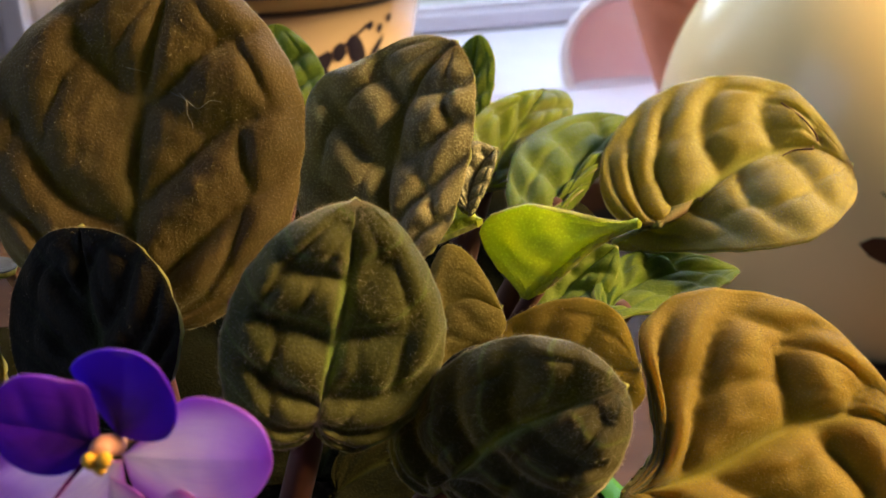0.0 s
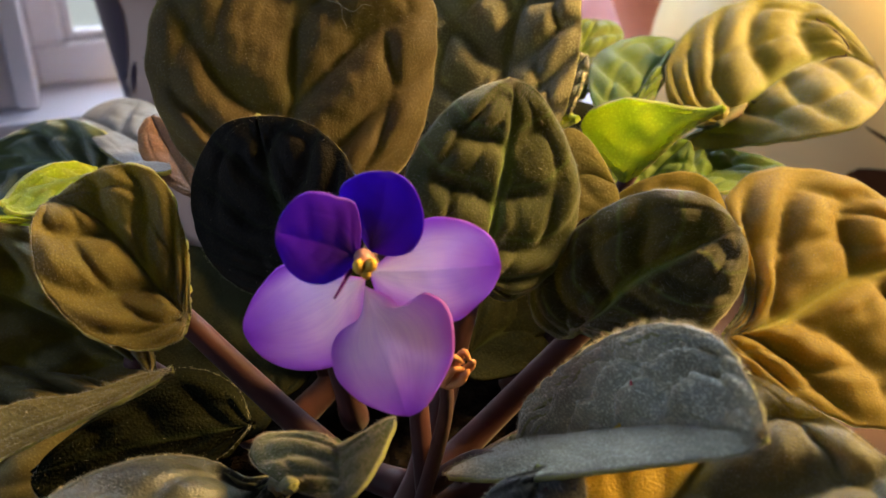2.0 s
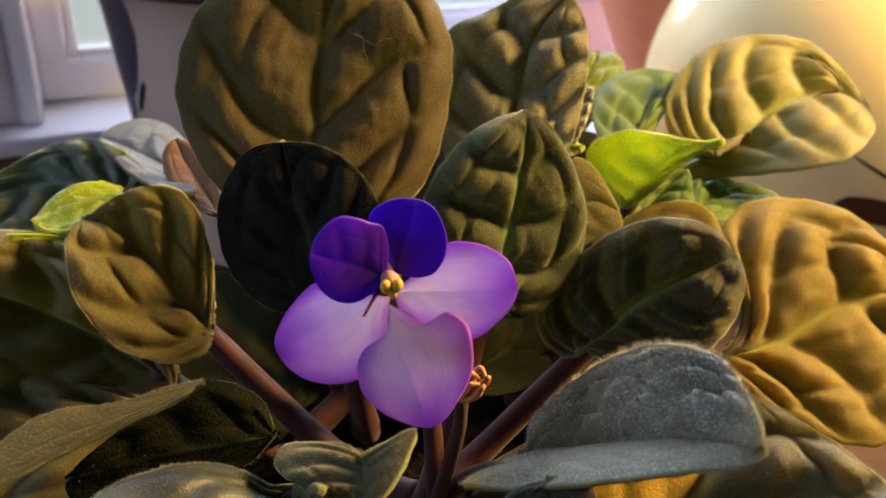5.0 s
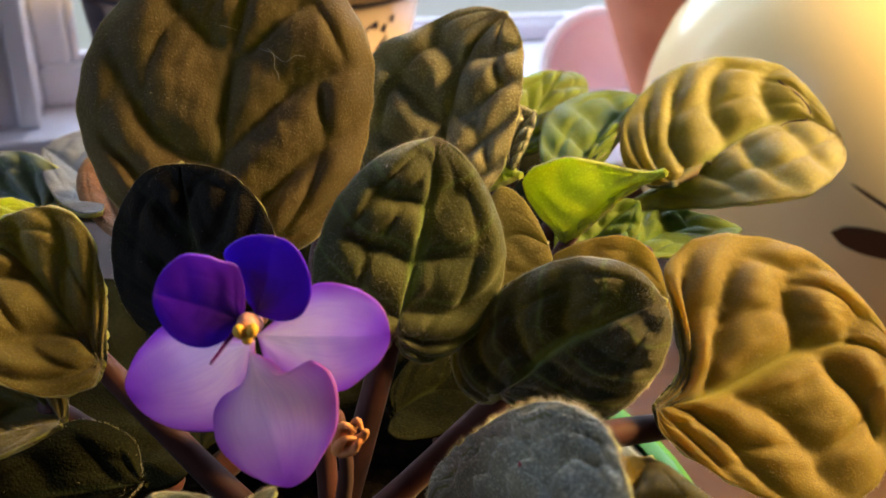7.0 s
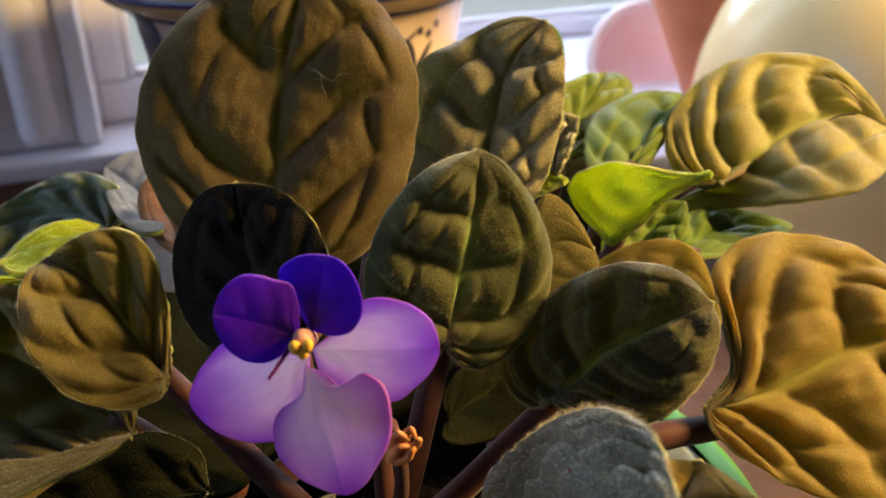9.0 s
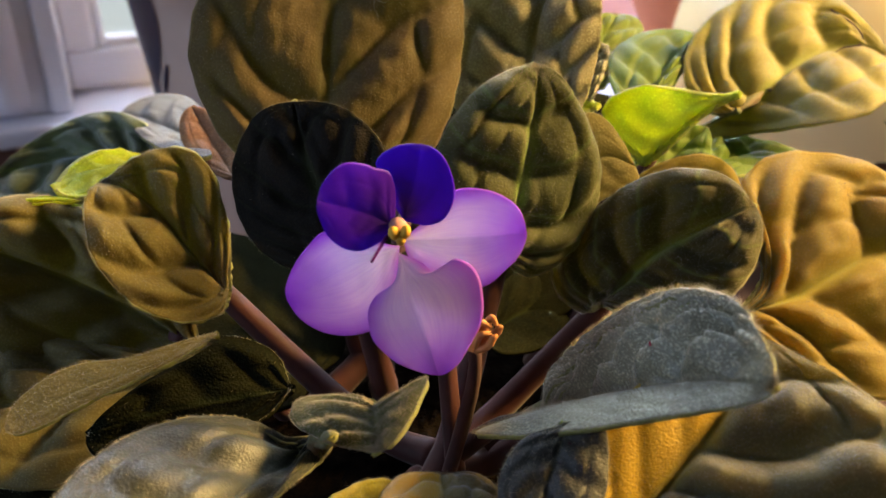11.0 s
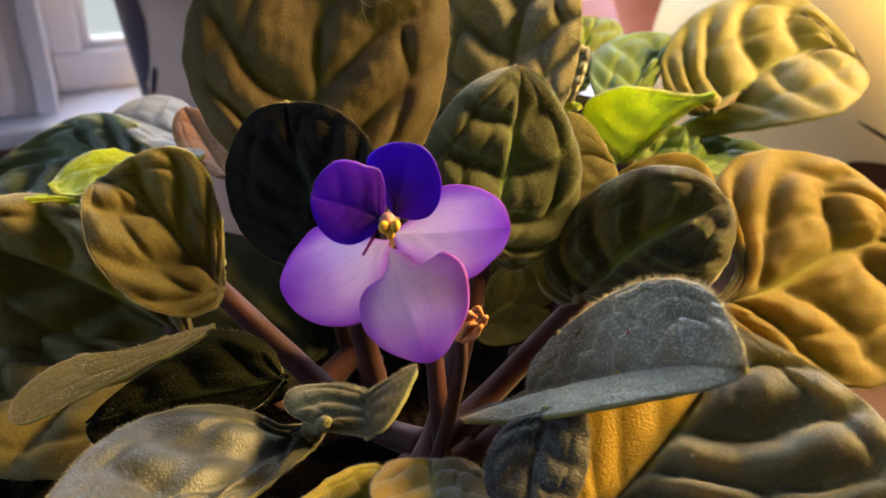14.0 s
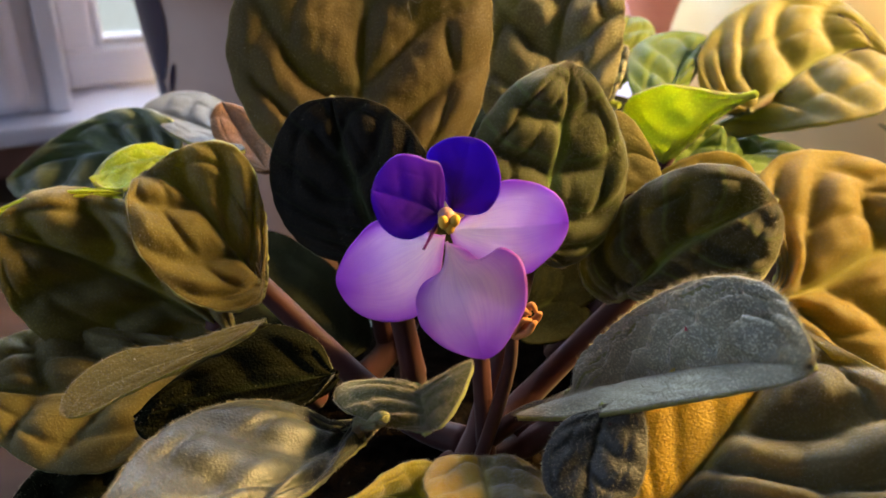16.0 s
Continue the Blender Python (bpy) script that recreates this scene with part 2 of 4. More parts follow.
PAINT = mottled("white_gloss_paint", (0.82, 0.80, 0.86), (0.86, 0.85, 0.90), 14, 0.35, 0.05)
SILL_PAINT = mottled("sill_white_paint", (0.62, 0.60, 0.68), (0.68, 0.66, 0.74), 18, 0.4, 0.05)
WALL = mottled("wall_plaster", (0.11, 0.095, 0.08), (0.14, 0.12, 0.10), 9, 0.9, 0.15)
CEIL = mottled("ceiling_paint", (0.16, 0.15, 0.14), (0.20, 0.19, 0.18), 6, 0.9, 0.1)
TERRACOTTA = mottled("terracotta", (0.60, 0.20, 0.10), (0.68, 0.26, 0.14), 35, 0.8, 0.3)
SOIL = mottled("potting_soil", (0.003, 0.0022, 0.0018), (0.010, 0.0072, 0.005), 260, 1.0, 1.0, 0.0, 0.003)
CREAM = mottled("cream_glaze", (0.80, 0.61, 0.28), (0.86, 0.69, 0.36), 5, 0.22, 0.03)
BROWN_GLAZE = material("brown_painted_glaze", (0.05, 0.022, 0.012), 0.3)
FAIENCE = mottled("cream_faience", (0.44, 0.34, 0.29), (0.52, 0.41, 0.35), 20, 0.2, 0.03)
INK_BLUE = material("blue_black_paint", (0.012, 0.010, 0.03), 0.3)
RIM_YELLOW = mottled("ochre_glaze", (0.34, 0.25, 0.13), (0.44, 0.33, 0.18), 60, 0.25, 0.03)
RIM_BLUE = material("blue_rim_paint", (0.05, 0.05, 0.15), 0.25)
POT_PLASTIC = mottled("dark_brown_pot_plastic", (0.030, 0.015, 0.010), (0.042, 0.022, 0.015), 30, 0.8, 0.05, 0.15)
GREEN_PLASTIC = material("green_plastic", (0.020, 0.14, 0.008), 0.5)


def wood(name, a, b):
    m = material(name, a, 0.55, 0, 0.3)
    tc = nd(m, "TexCoord")
    mp = nd(m, "Mapping")
    mp.inputs["Scale"].default_value = (2.0, 28.0, 28.0)
    ln(m, tc.outputs["Object"], mp.inputs["Vector"])
    n = nd(m, "TexNoise", Scale=2.5, Detail=8, Distortion=0.8)
    ln(m, mp.outputs[0], n.inputs["Vector"])
    r = nd(m, "MapRange", From_Min=0.3, From_Max=0.7)
    ln(m, n.outputs["Fac"], r.inputs["Value"])
    ln(m, mix(m, r.outputs[0], a, b), m.node_tree.nodes["Principled BSDF"].inputs["Base Color"])
    bump(m, n.outputs["Fac"], 0.15, 0.001)
    return m


TABLE = wood("table_wood", (0.030, 0.015, 0.010), (0.058, 0.029, 0.019))
APRON = wood("reddish_apron_wood", (0.16, 0.075, 0.055), (0.24, 0.12, 0.09))
FLOOR = wood("floor_wood", (0.10, 0.06, 0.035), (0.15, 0.09, 0.055))


def glass_material(name, colour=(1, 1, 1), rough=0.0):
    m = material(name, colour, rough)
    b = m.node_tree.nodes["Principled BSDF"]
    b.inputs["Transmission Weight"].default_value = 1.0
    b.inputs["IOR"].default_value = 1.45
    return m


GLASS = glass_material("window_glass")
PINK_GLASS = mottled("pink_milk_glass", (0.90, 0.70, 0.80), (0.94, 0.82, 0.88), 30, 0.2, 0.03)
WHITE_GLASS = mottled("white_milk_glass", (0.86, 0.82, 0.86), (0.90, 0.88, 0.90), 30, 0.15, 0.02)
LINER = mottled("cloudy_clear_plastic", (0.10, 0.115, 0.095), (0.20, 0.22, 0.18), 160, 0.4, 0.1)


def backdrop_material():
    m = bpy.data.materials.new("bright_haze_outside")
    m.use_nodes = True
    nt = m.node_tree
    nt.nodes.remove(nt.nodes["Principled BSDF"])
    e = nt.nodes.new("ShaderNodeEmission")
    e.inputs["Color"].default_value = (0.74, 0.82, 0.82, 1)
    e.inputs["Strength"].default_value = 1.1
    nt.links.new(e.outputs[0], nt.nodes["Material Output"].inputs["Surface"])
    return m


OUTSIDE = backdrop_material()


# ---- building helpers ----
def part(name, bm, mat, parent=None, label="", smooth=False, kind=""):
    """Links a bmesh as one mesh object under a thing or a part."""
    me = bpy.data.meshes.new(name)
    bm.to_mesh(me)
    bm.free()
    for one in (mat if isinstance(mat, (list, tuple)) else [mat]):
        me.materials.append(one)
    if smooth:
        me.polygons.foreach_set("use_smooth", [True] * len(me.polygons))
    ob = new(name, me)
    if parent is not None:
        ob.parent = parent
    return tagged(ob, label=label, kind=kind)


def box(lo, hi, bevel=0.0, m=None):
    bm = bmesh.new()
    bmesh.ops.create_cube(bm, size=1)
    for v in bm.verts:
        v.co = Vector([l + (h - l) * (c + 0.5) for l, h, c in zip(lo, hi, v.co)])
    if bevel:
        bmesh.ops.bevel(bm, geom=bm.edges[:], offset=bevel, segments=2, affect="EDGES", profile=0.6)
    if m is not None:
        bm.transform(m)
    return bm


def lathe(profile, seg=64, wobble=0.0, cap=False):
    """A turned solid from (radius, height) pairs."""
    bm = bmesh.new()
    rings = []
    for r, z in profile:
        ring = []
        for i in range(seg):
            a = 2 * math.pi * i / seg
            rr = r * (1 + wobble * noise.noise((math.cos(a) * 1.5, math.sin(a) * 1.5, z * 12)))
            ring.append(bm.verts.new((rr * math.cos(a), rr * math.sin(a), z)))
        rings.append(ring)
    for a, b in zip(rings, rings[1:]):
        for i in range(seg):
            bm.faces.new((a[i], a[(i + 1) % seg], b[(i + 1) % seg], b[i]))
    if cap:
        bm.faces.new(list(reversed(rings[0])))
        bm.faces.new(rings[-1])
    bmesh.ops.recalc_face_normals(bm, faces=bm.faces[:])
    return bm


def tube(points, r0, r1, seg=12, flat=1.0, steps=18):
    """A tapered round stalk along a smooth curve through the points."""
    P = [Vector(p) for p in points]
    curve = []
    n = len(P)
    for k in range(steps + 1):
        s = k / steps * (n - 1)
        i = min(int(s), n - 2)
        f = s - i
        a, b, c, d = P[max(i - 1, 0)], P[i], P[i + 1], P[min(i + 2, n - 1)]
        curve.append(0.5 * ((2 * b) + (c - a) * f + (2 * a - 5 * b + 4 * c - d) * f * f + (3 * b - a - 3 * c + d) * f ** 3))
    bm = bmesh.new()
    rings = []
    up = Vector((0.13, 0.21, 0.97))
    for k, p in enumerate(curve):
        tan = (curve[min(k + 1, steps)] - curve[max(k - 1, 0)]).normalized()
        x = tan.cross(up).normalized()
        y = x.cross(tan)
        r = r0 + (r1 - r0) * k / steps
        r *= 1 + 0.07 * noise.noise(p * 300)
        rings.append([bm.verts.new(p + r * (math.cos(2 * math.pi * j / seg) * x + flat * math.sin(2 * math.pi * j / seg) * y)) for j in range(seg)])
    for a, b in zip(rings, rings[1:]):
        for j in range(seg):
            bm.faces.new((a[j], a[(j + 1) % seg], b[(j + 1) % seg], b[j]))
    bm.faces.new(list(reversed(rings[0])))
    bm.faces.new(rings[-1])
    bmesh.ops.recalc_face_normals(bm, faces=bm.faces[:])
    return bm


def ellipsoid(centre, radii, m=None, seg=16):
    bm = bmesh.new()
    bmesh.ops.create_uvsphere(bm, u_segments=seg, v_segments=seg // 2 + 2, radius=1)
    for v in bm.verts:
        v.co = Vector([c * r for c, r in zip(v.co, radii)])
    if m is not None:
        bm.transform(m.to_3x3().to_4x4())
    for v in bm.verts:
        v.co += Vector(centre)
    return bm


# ---- the room ----
FLOOR_Z = -0.72
floor = tagged(part("floor", box((-1.2, -2.6, FLOOR_Z - 0.1), (2.4, 1.6, FLOOR_Z)), FLOOR), "brown wooden floor", "floor", kind="structure")
# unseen ceiling and walls, added to keep sky light out of the room
ceiling = tagged(part("ceiling", box((-2.2, -2.6, 1.78), (2.4, 1.6, 1.9)), CEIL), "unseen ceiling closing the room", "ceiling", kind="structure")
for nm, lo, hi in (("wall_south", (-2.2, -2.7, FLOOR_Z), (2.4, -2.6, 1.78)), ("wall_east", (2.4, -2.7, FLOOR_Z), (2.5, 1.6, 1.78))):
    tagged(part(nm, box(lo, hi), WALL), "unseen plastered wall closing the room", "wall", kind="structure")

# unseen west wall, with a window frame added round the fill lamp
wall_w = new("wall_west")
tagged(wall_w, "unseen plastered wall with an opening for the fill lamp", "wall", kind="structure")
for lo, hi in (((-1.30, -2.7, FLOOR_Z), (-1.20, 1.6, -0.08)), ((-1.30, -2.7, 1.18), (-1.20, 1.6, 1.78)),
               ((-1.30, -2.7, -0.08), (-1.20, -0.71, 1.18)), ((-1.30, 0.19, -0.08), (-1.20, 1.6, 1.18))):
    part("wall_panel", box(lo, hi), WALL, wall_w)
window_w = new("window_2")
tagged(window_w, "unseen white window frame added round the west fill lamp", "window", kind="structure")
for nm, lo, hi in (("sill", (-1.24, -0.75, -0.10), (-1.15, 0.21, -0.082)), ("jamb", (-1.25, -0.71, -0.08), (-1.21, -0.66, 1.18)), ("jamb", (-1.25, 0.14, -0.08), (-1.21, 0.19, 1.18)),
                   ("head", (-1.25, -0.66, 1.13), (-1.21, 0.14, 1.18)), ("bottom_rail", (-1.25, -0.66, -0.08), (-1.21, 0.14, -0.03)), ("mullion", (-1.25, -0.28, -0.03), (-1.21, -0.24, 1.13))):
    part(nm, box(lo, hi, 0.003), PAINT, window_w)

# window wall, with its opening, in the window's own frame
X0, X1, TOP = -0.30, 0.86, 1.25


def in_wall(lo, hi, bevel=0.0):
    return box(lo, hi, bevel, WIN)


wall_n = new("wall_north")
tagged(wall_n, "plastered wall round the window", "wall", kind="structure")
part("wall_below", in_wall((-2.6, 0.0, FLOOR_Z), (2.6, 0.25, 0.0)), WALL, wall_n)
part("wall_above", in_wall((-2.6, 0.0, TOP), (2.6, 0.25, 1.78)), WALL, wall_n)
part("wall_side", in_wall((-2.6, 0.0, 0.0), (X0, 0.25, TOP)), WALL, wall_n)
part("wall_side", in_wall((X1, 0.0, 0.0), (2.6, 0.25, TOP)), WALL, wall_n)

window = new("window_1")
tagged(window, "white-painted wooden window with daylight behind", "window", kind="structure")
part("window_sill", in_wall((-0.75, -0.145, 0.0215), (X1 + 0.3, 0.034, SILL_Z), 0.003), SILL_PAINT, window, "pale lilac-white painted deep sill")
part("sill_board", in_wall((-0.02, -0.275, 0.0215), (X1 + 0.3, -0.1455, SILL_Z), 0.003), SILL_PAINT, window, "pale lilac-white board widening the sill")
part("apron", in_wall((-0.75, -0.138, 0.001), (-0.0205, -0.002, 0.021), 0.002), APRON, window, "reddish-brown wooden apron under the sill")
part("apron", in_wall((-0.02, -0.268, 0.001), (X1 + 0.3, -0.002, 0.021), 0.002), APRON, window, "reddish-brown wooden apron under the sill")
MID = -0.10                                       # post between the near casement and the main sash


def sash(x0, x1, y, rail, stile):
    """One glazed sash with its rails, stiles, beads and pane."""
    lo, hi = SILL_Z + rail, TOP - 0.06
    part("bottom_rail", in_wall((x0, y, SILL_Z), (x1, y + 0.045, lo), 0.003), PAINT, window)
    part("top_rail", in_wall((x0, y, hi), (x1, y + 0.045, TOP), 0.003), PAINT, window)
    part("stile", in_wall((x0, y, lo), (x0 + stile, y + 0.045, hi), 0.003), PAINT, window)
    part("stile", in_wall((x1 - stile, y, lo), (x1, y + 0.045, hi), 0.003), PAINT, window)
    for xa, xb in ((x0 + stile, x0 + stile + 0.006), (x1 - stile - 0.006, x1 - stile)):
        part("glazing_bead", in_wall((xa, y + 0.006, lo), (xb, y + 0.02, hi), 0.002), PAINT, window)
    part("glazing_bead", in_wall((x0 + stile + 0.006, y + 0.006, lo), (x1 - stile - 0.006, y + 0.02, lo + 0.006), 0.002), PAINT, window)
    g = part("pane", in_wall((x0 + stile, y + 0.022, lo), (x1 - stile, y + 0.026, hi)), GLASS, window, "clear window glass")
    g.visible_shadow = False


sash(X0 + 0.012, MID - 0.02, -0.075, 0.026, 0.020)
part("post", in_wall((MID - 0.02, -0.080, SILL_Z), (MID + 0.02, 0.09, TOP), 0.004), PAINT, window)
sash(MID + 0.02, 0.40, 0.036, 0.016, 0.030)
sash(0.40, X1, 0.036, 0.016, 0.030)

# fluted casing beside the window
casing = new("casing")
tagged(casing, "white fluted window casing", "window casing", kind="structure")
part("casing_board", in_wall((-0.75, -0.118, SILL_Z), (X0, -0.002, TOP), 0.003), PAINT, casing)
part("reveal", in_wall((X0, -0.122, SILL_Z), (X0 + 0.012, -0.004, TOP), 0.002), PAINT, casing, "white reveal edge")
for i in range(6):
    x = X0 - 0.022 - i * 0.034
    bm = lathe([(0.010, SILL_Z + 0.004), (0.012, SILL_Z + 0.012), (0.012, TOP - 0.03), (0.011, TOP - 0.02)], 16, cap=True)
    bm.transform(WIN @ pose(x, -0.116, 0))
    part("flute", bm, PAINT, casing, smooth=True)

bd = part("backdrop", in_wall((-3.5, 2.2, -2.0), (4.0, 2.22, 3.2)), OUTSIDE)
tagged(bd, "pale overcast daylight outside the window", "backdrop", kind="structure")

# ---- table ----
table = new("table")
tagged(table, "reddish-brown varnished wooden table by the window", "table")
part("table_top", box((-0.75, -0.35, -0.03), (0.80, 0.42, 0.0), 0.004), TABLE, table)
for x in (-0.69, 0.74):
    for y in (-0.29, 0.36):
        part("table_leg", box((x - 0.025, y - 0.025, FLOOR_Z), (x + 0.025, y + 0.025, -0.03), 0.003), TABLE, table)


# ---- blades: leaves and petals ----
EYE_SIDE = Vector((-0.03, -0.04, 0.19))          # leaves turn their upper face to this side


def through_points(points, s, leave=None):
    """Smooth curve through the points, at the fraction s of its length; leave: its direction at the last point."""
    acc = [0.0]
    for a, b in zip(points, points[1:]):
        acc.append(acc[-1] + (b - a).length)
    d = min(max(s, 0.0), 1.0) * acc[-1]
    i = 0
    while i < len(points) - 2 and acc[i + 1] < d:
        i += 1
    span = acc[i + 1] - acc[i]
    f = (d - acc[i]) / span
    p, q = points[i], points[i + 1]
    m0 = (q - points[i - 1]) * (span / (acc[i + 1] - acc[i - 1])) if i > 0 else q - p
    m1 = (points[i + 2] - p) * (span / (acc[i + 2] - acc[i])) if i + 2 < len(points) else (q - p if leave is None else leave * span)
    return p * (2 * f ** 3 - 3 * f * f + 1) + m0 * (f ** 3 - 2 * f * f + f) + q * (3 * f * f - 2 * f ** 3) + m1 * (f ** 3 - f * f)


def oval(B, T, L, R, M, q, lobes):
    """Rib and margins of a plain oval blade between its base, tip and widest edges, as fractions of its length."""
    B, T, L, R, M = (Vector(p) for p in (B, T, L, R, M))
    axis = T - B
    um = min(max((M - B).dot(axis) / axis.length_squared, 0.3), 0.68)
    k = math.log(0.5) / math.log(um)
    side = (R - L) - axis * ((R - L).dot(axis) / axis.length_squared)
    frame_ = blade_frame(B, T, side)

    def mid(u):
        return B * ((u - um) * (u - 1) / um) + M * (u * (u - 1) / (um * (um - 1))) + T * (u * (u - um) / (1 - um))

    rib = [local(frame_, mid(u)) for u in (0.25, 0.5, 0.75)]
    edges = []
    for E, lobe in ((L, lobes[0]), (R, lobes[1])):
        row = []
        for u in (0.04, 0.15, 0.32, 0.5, 0.68, 0.85, 0.96):
            f = math.sin(math.pi * u ** k) ** q
            row.append(local(frame_, mid(u) + (E - M) * f - axis * (lobe * (1 - u) ** 3 * min(1.0, 2.2 * f))))
        edges.append(row)
    return side, rib, edges[0], edges[1]


def blade_frame(B, T, side):
    """Origin, length, and the directions along, across and off a blade; off turns to the open side of the plant."""
    B, T = Vector(B), Vector(T)
    axis = T - B
    a = axis.normalized()
    sd = Vector(side)
    sd = (sd - a * sd.dot(a)).normalized()
    n = a.cross(sd)
    if n.dot(EYE_SIDE - (B + T) / 2) < 0:
        n = -n
    return B, axis.length, a, sd, n


def local(fr, p):
    d = p - fr[0]
    return d.dot(fr[2]) / fr[1], d.dot(fr[3]) / fr[1], d.dot(fr[4]) / fr[1]


def blade_mesh(name, B, T, side, rib, left, right, quilt, veins, roll, pad, mats, nu, nv, flip, wave, seed, thick, smooth=False, slant=0.36, blunt=True):
    """A blade spread between its rib and its two margins. rib, left and right run from base to tip as (along, across,
    off) in lengths of the blade. quilt: height of the cushions between the side veins, or one for each half. roll: turn of the margins."""
    quilts = quilt if isinstance(quilt, tuple) else (quilt, quilt)
    fr = blade_frame(B, T, side)
    n = -fr[4] if flip else fr[4]
    ln_ = fr[1]

    def world_(p):
        return fr[0] + (fr[2] * p[0] + fr[3] * p[1] + fr[4] * p[2]) * ln_

    B, T = Vector(B), Vector(T)
    rib_pts = [B] + [world_(p) for p in rib] + [T]
    edge_pts = {-1: [B] + [world_(p) for p in left] + [T], 1: [B] + [world_(p) for p in right] + [T]}
    round_ = (edge_pts[1][-2] - edge_pts[-1][-2]).normalized() if blunt else None
    leave = {1: None, -1: None} if round_ is None else {-1: round_, 1: -round_}
    verts, uvs, uvs2, width = [], [], [], 2 * nv + 1
    for i in range(nu + 1):
        u = 0.5 - 0.5 * math.cos(math.pi * i / nu)
        c = through_points(rib_pts, u)
        f = max(math.sin(math.pi * u), 0.0) ** 0.6
        ends = {}
        for sg in (-1, 1):
            e = through_points(edge_pts[sg], u, leave[sg]) - c
            ends[sg] = e * (1 + (0.0 if smooth else 0.006 * math.sin(u * 74 + seed)) + 0.5 * wave * noise.noise(Vector((u * 7 + seed, sg * 3.0, 0.3))))
        for j in range(-nv, nv + 1):
            sg = -1 if j < 0 else 1
            e = ends[sg]
            rl = roll[0 if j < 0 else 1]
            qh = quilts[0 if j < 0 else 1]
            v = abs(j) / nv
            p = c + e * v
            if smooth:
                # a petal runs across its rib without a crease
                p = c + (ends[1] - ends[-1]) * (0.5 * sg * v) + (ends[1] + ends[-1]) * (0.5 * v * v)
            wob = noise.noise(Vector((u * 2.4 + seed, sg * 1.7 + v * 1.6, 7.7)))
            s = veins * (u - slant * v) / (1 - slant * v) + 0.42 * wob + 0.37 * sg + seed
            cell = math.floor(s)
            fs = s - cell
            rnd = 0.7 + 0.45 * abs(math.sin(12.9 * cell + 4.1 * sg + seed))
            ridge = (1 - abs(2 * fs ** 1.12 - 1) ** 2.2) * rnd
            fv = 2.3 * v + 0.55 * math.sin(5.3 * cell + sg) + 0.35 * wob + 0.25 * fs
            fv -= math.floor(fv)
            ridge *= 1 - 0.6 * min(1.0, v * 1.6) * abs(2 * fv - 1) ** 4
            env = min(v / 0.16, 1.0) ** 0.8 * (1 - v ** 5) * min(f * 1.25, 1.0) * min((1 - u) * 4.5, 1.0)
            h = qh * (ridge - 0.45) * env - qh * 0.3 * math.exp(-(v / 0.05) ** 2) * min(f * 2, 1) * (0 if smooth else 1)
            h += qh * (0.24 * noise.noise(p * 95 + Vector((seed, 0, 0))) + 0.15 * noise.noise(p * 260 + Vector((seed, 0, 0))) + 0.08 * noise.noise(p * 620)) * env
            h += pad * 4 * v * (1 - v) * f
            # the turned margin goes on round the tip
            near = max(v, 1 - (1 - u) * 2.2)
            if near > 0.72:
                t_ = min(max((u - 0.87) / 0.13, 0.0), 1.0)
                h += (rl * (1 - t_) + 0.5 * (roll[0] + roll[1]) * t_) * ((near - 0.72) / 0.28) ** 2 * min(u * 6, 1.0)
            h += wave * 0.10 * ln_ * v * v * noise.noise(Vector((u * 4 + seed, sg * 2.0, 4.1))) * f
            verts.append(p + n * h)
            uvs.append((u, 0.5 + 0.5 * sg * v))
            uvs2.append(((s - seed) / 10, v))
    faces = []
    for i in range(nu):
        for j in range(2 * nv):
            a = i * width + j
            faces.append((a, a + 1, a + width + 1, a + width))
    me = bpy.data.meshes.new(name)
    me.from_pydata(verts, [], faces)
    total = Vector()
    for poly in me.polygons:
        total += poly.normal * poly.area
    if total.dot(n) < 0:
        me.clear_geometry()
        me.from_pydata(verts, [], [f_[::-1] for f_ in faces])
    layer = me.uv_layers.new(name="UVMap")
    for loop in me.loops:
        layer.data[loop.index].uv = uvs[loop.vertex_index]
    layer2 = me.uv_layers.new(name="veins")
    for loop in me.loops:
        layer2.data[loop.index].uv = uvs2[loop.vertex_index]
    me.polygons.foreach_set("use_smooth", [True] * len(me.polygons))
    for one in mats:
        me.materials.append(one)
    ob = new(name, me)
    sol = ob.modifiers.new("thickness", "SOLIDIFY")
    sol.thickness, sol.offset = thick, -1.0
    sol.material_offset = 1 if len(mats) > 1 else 0
    sol.material_offset_rim = 2 if len(mats) > 2 else 0
    return ob, verts, faces, n


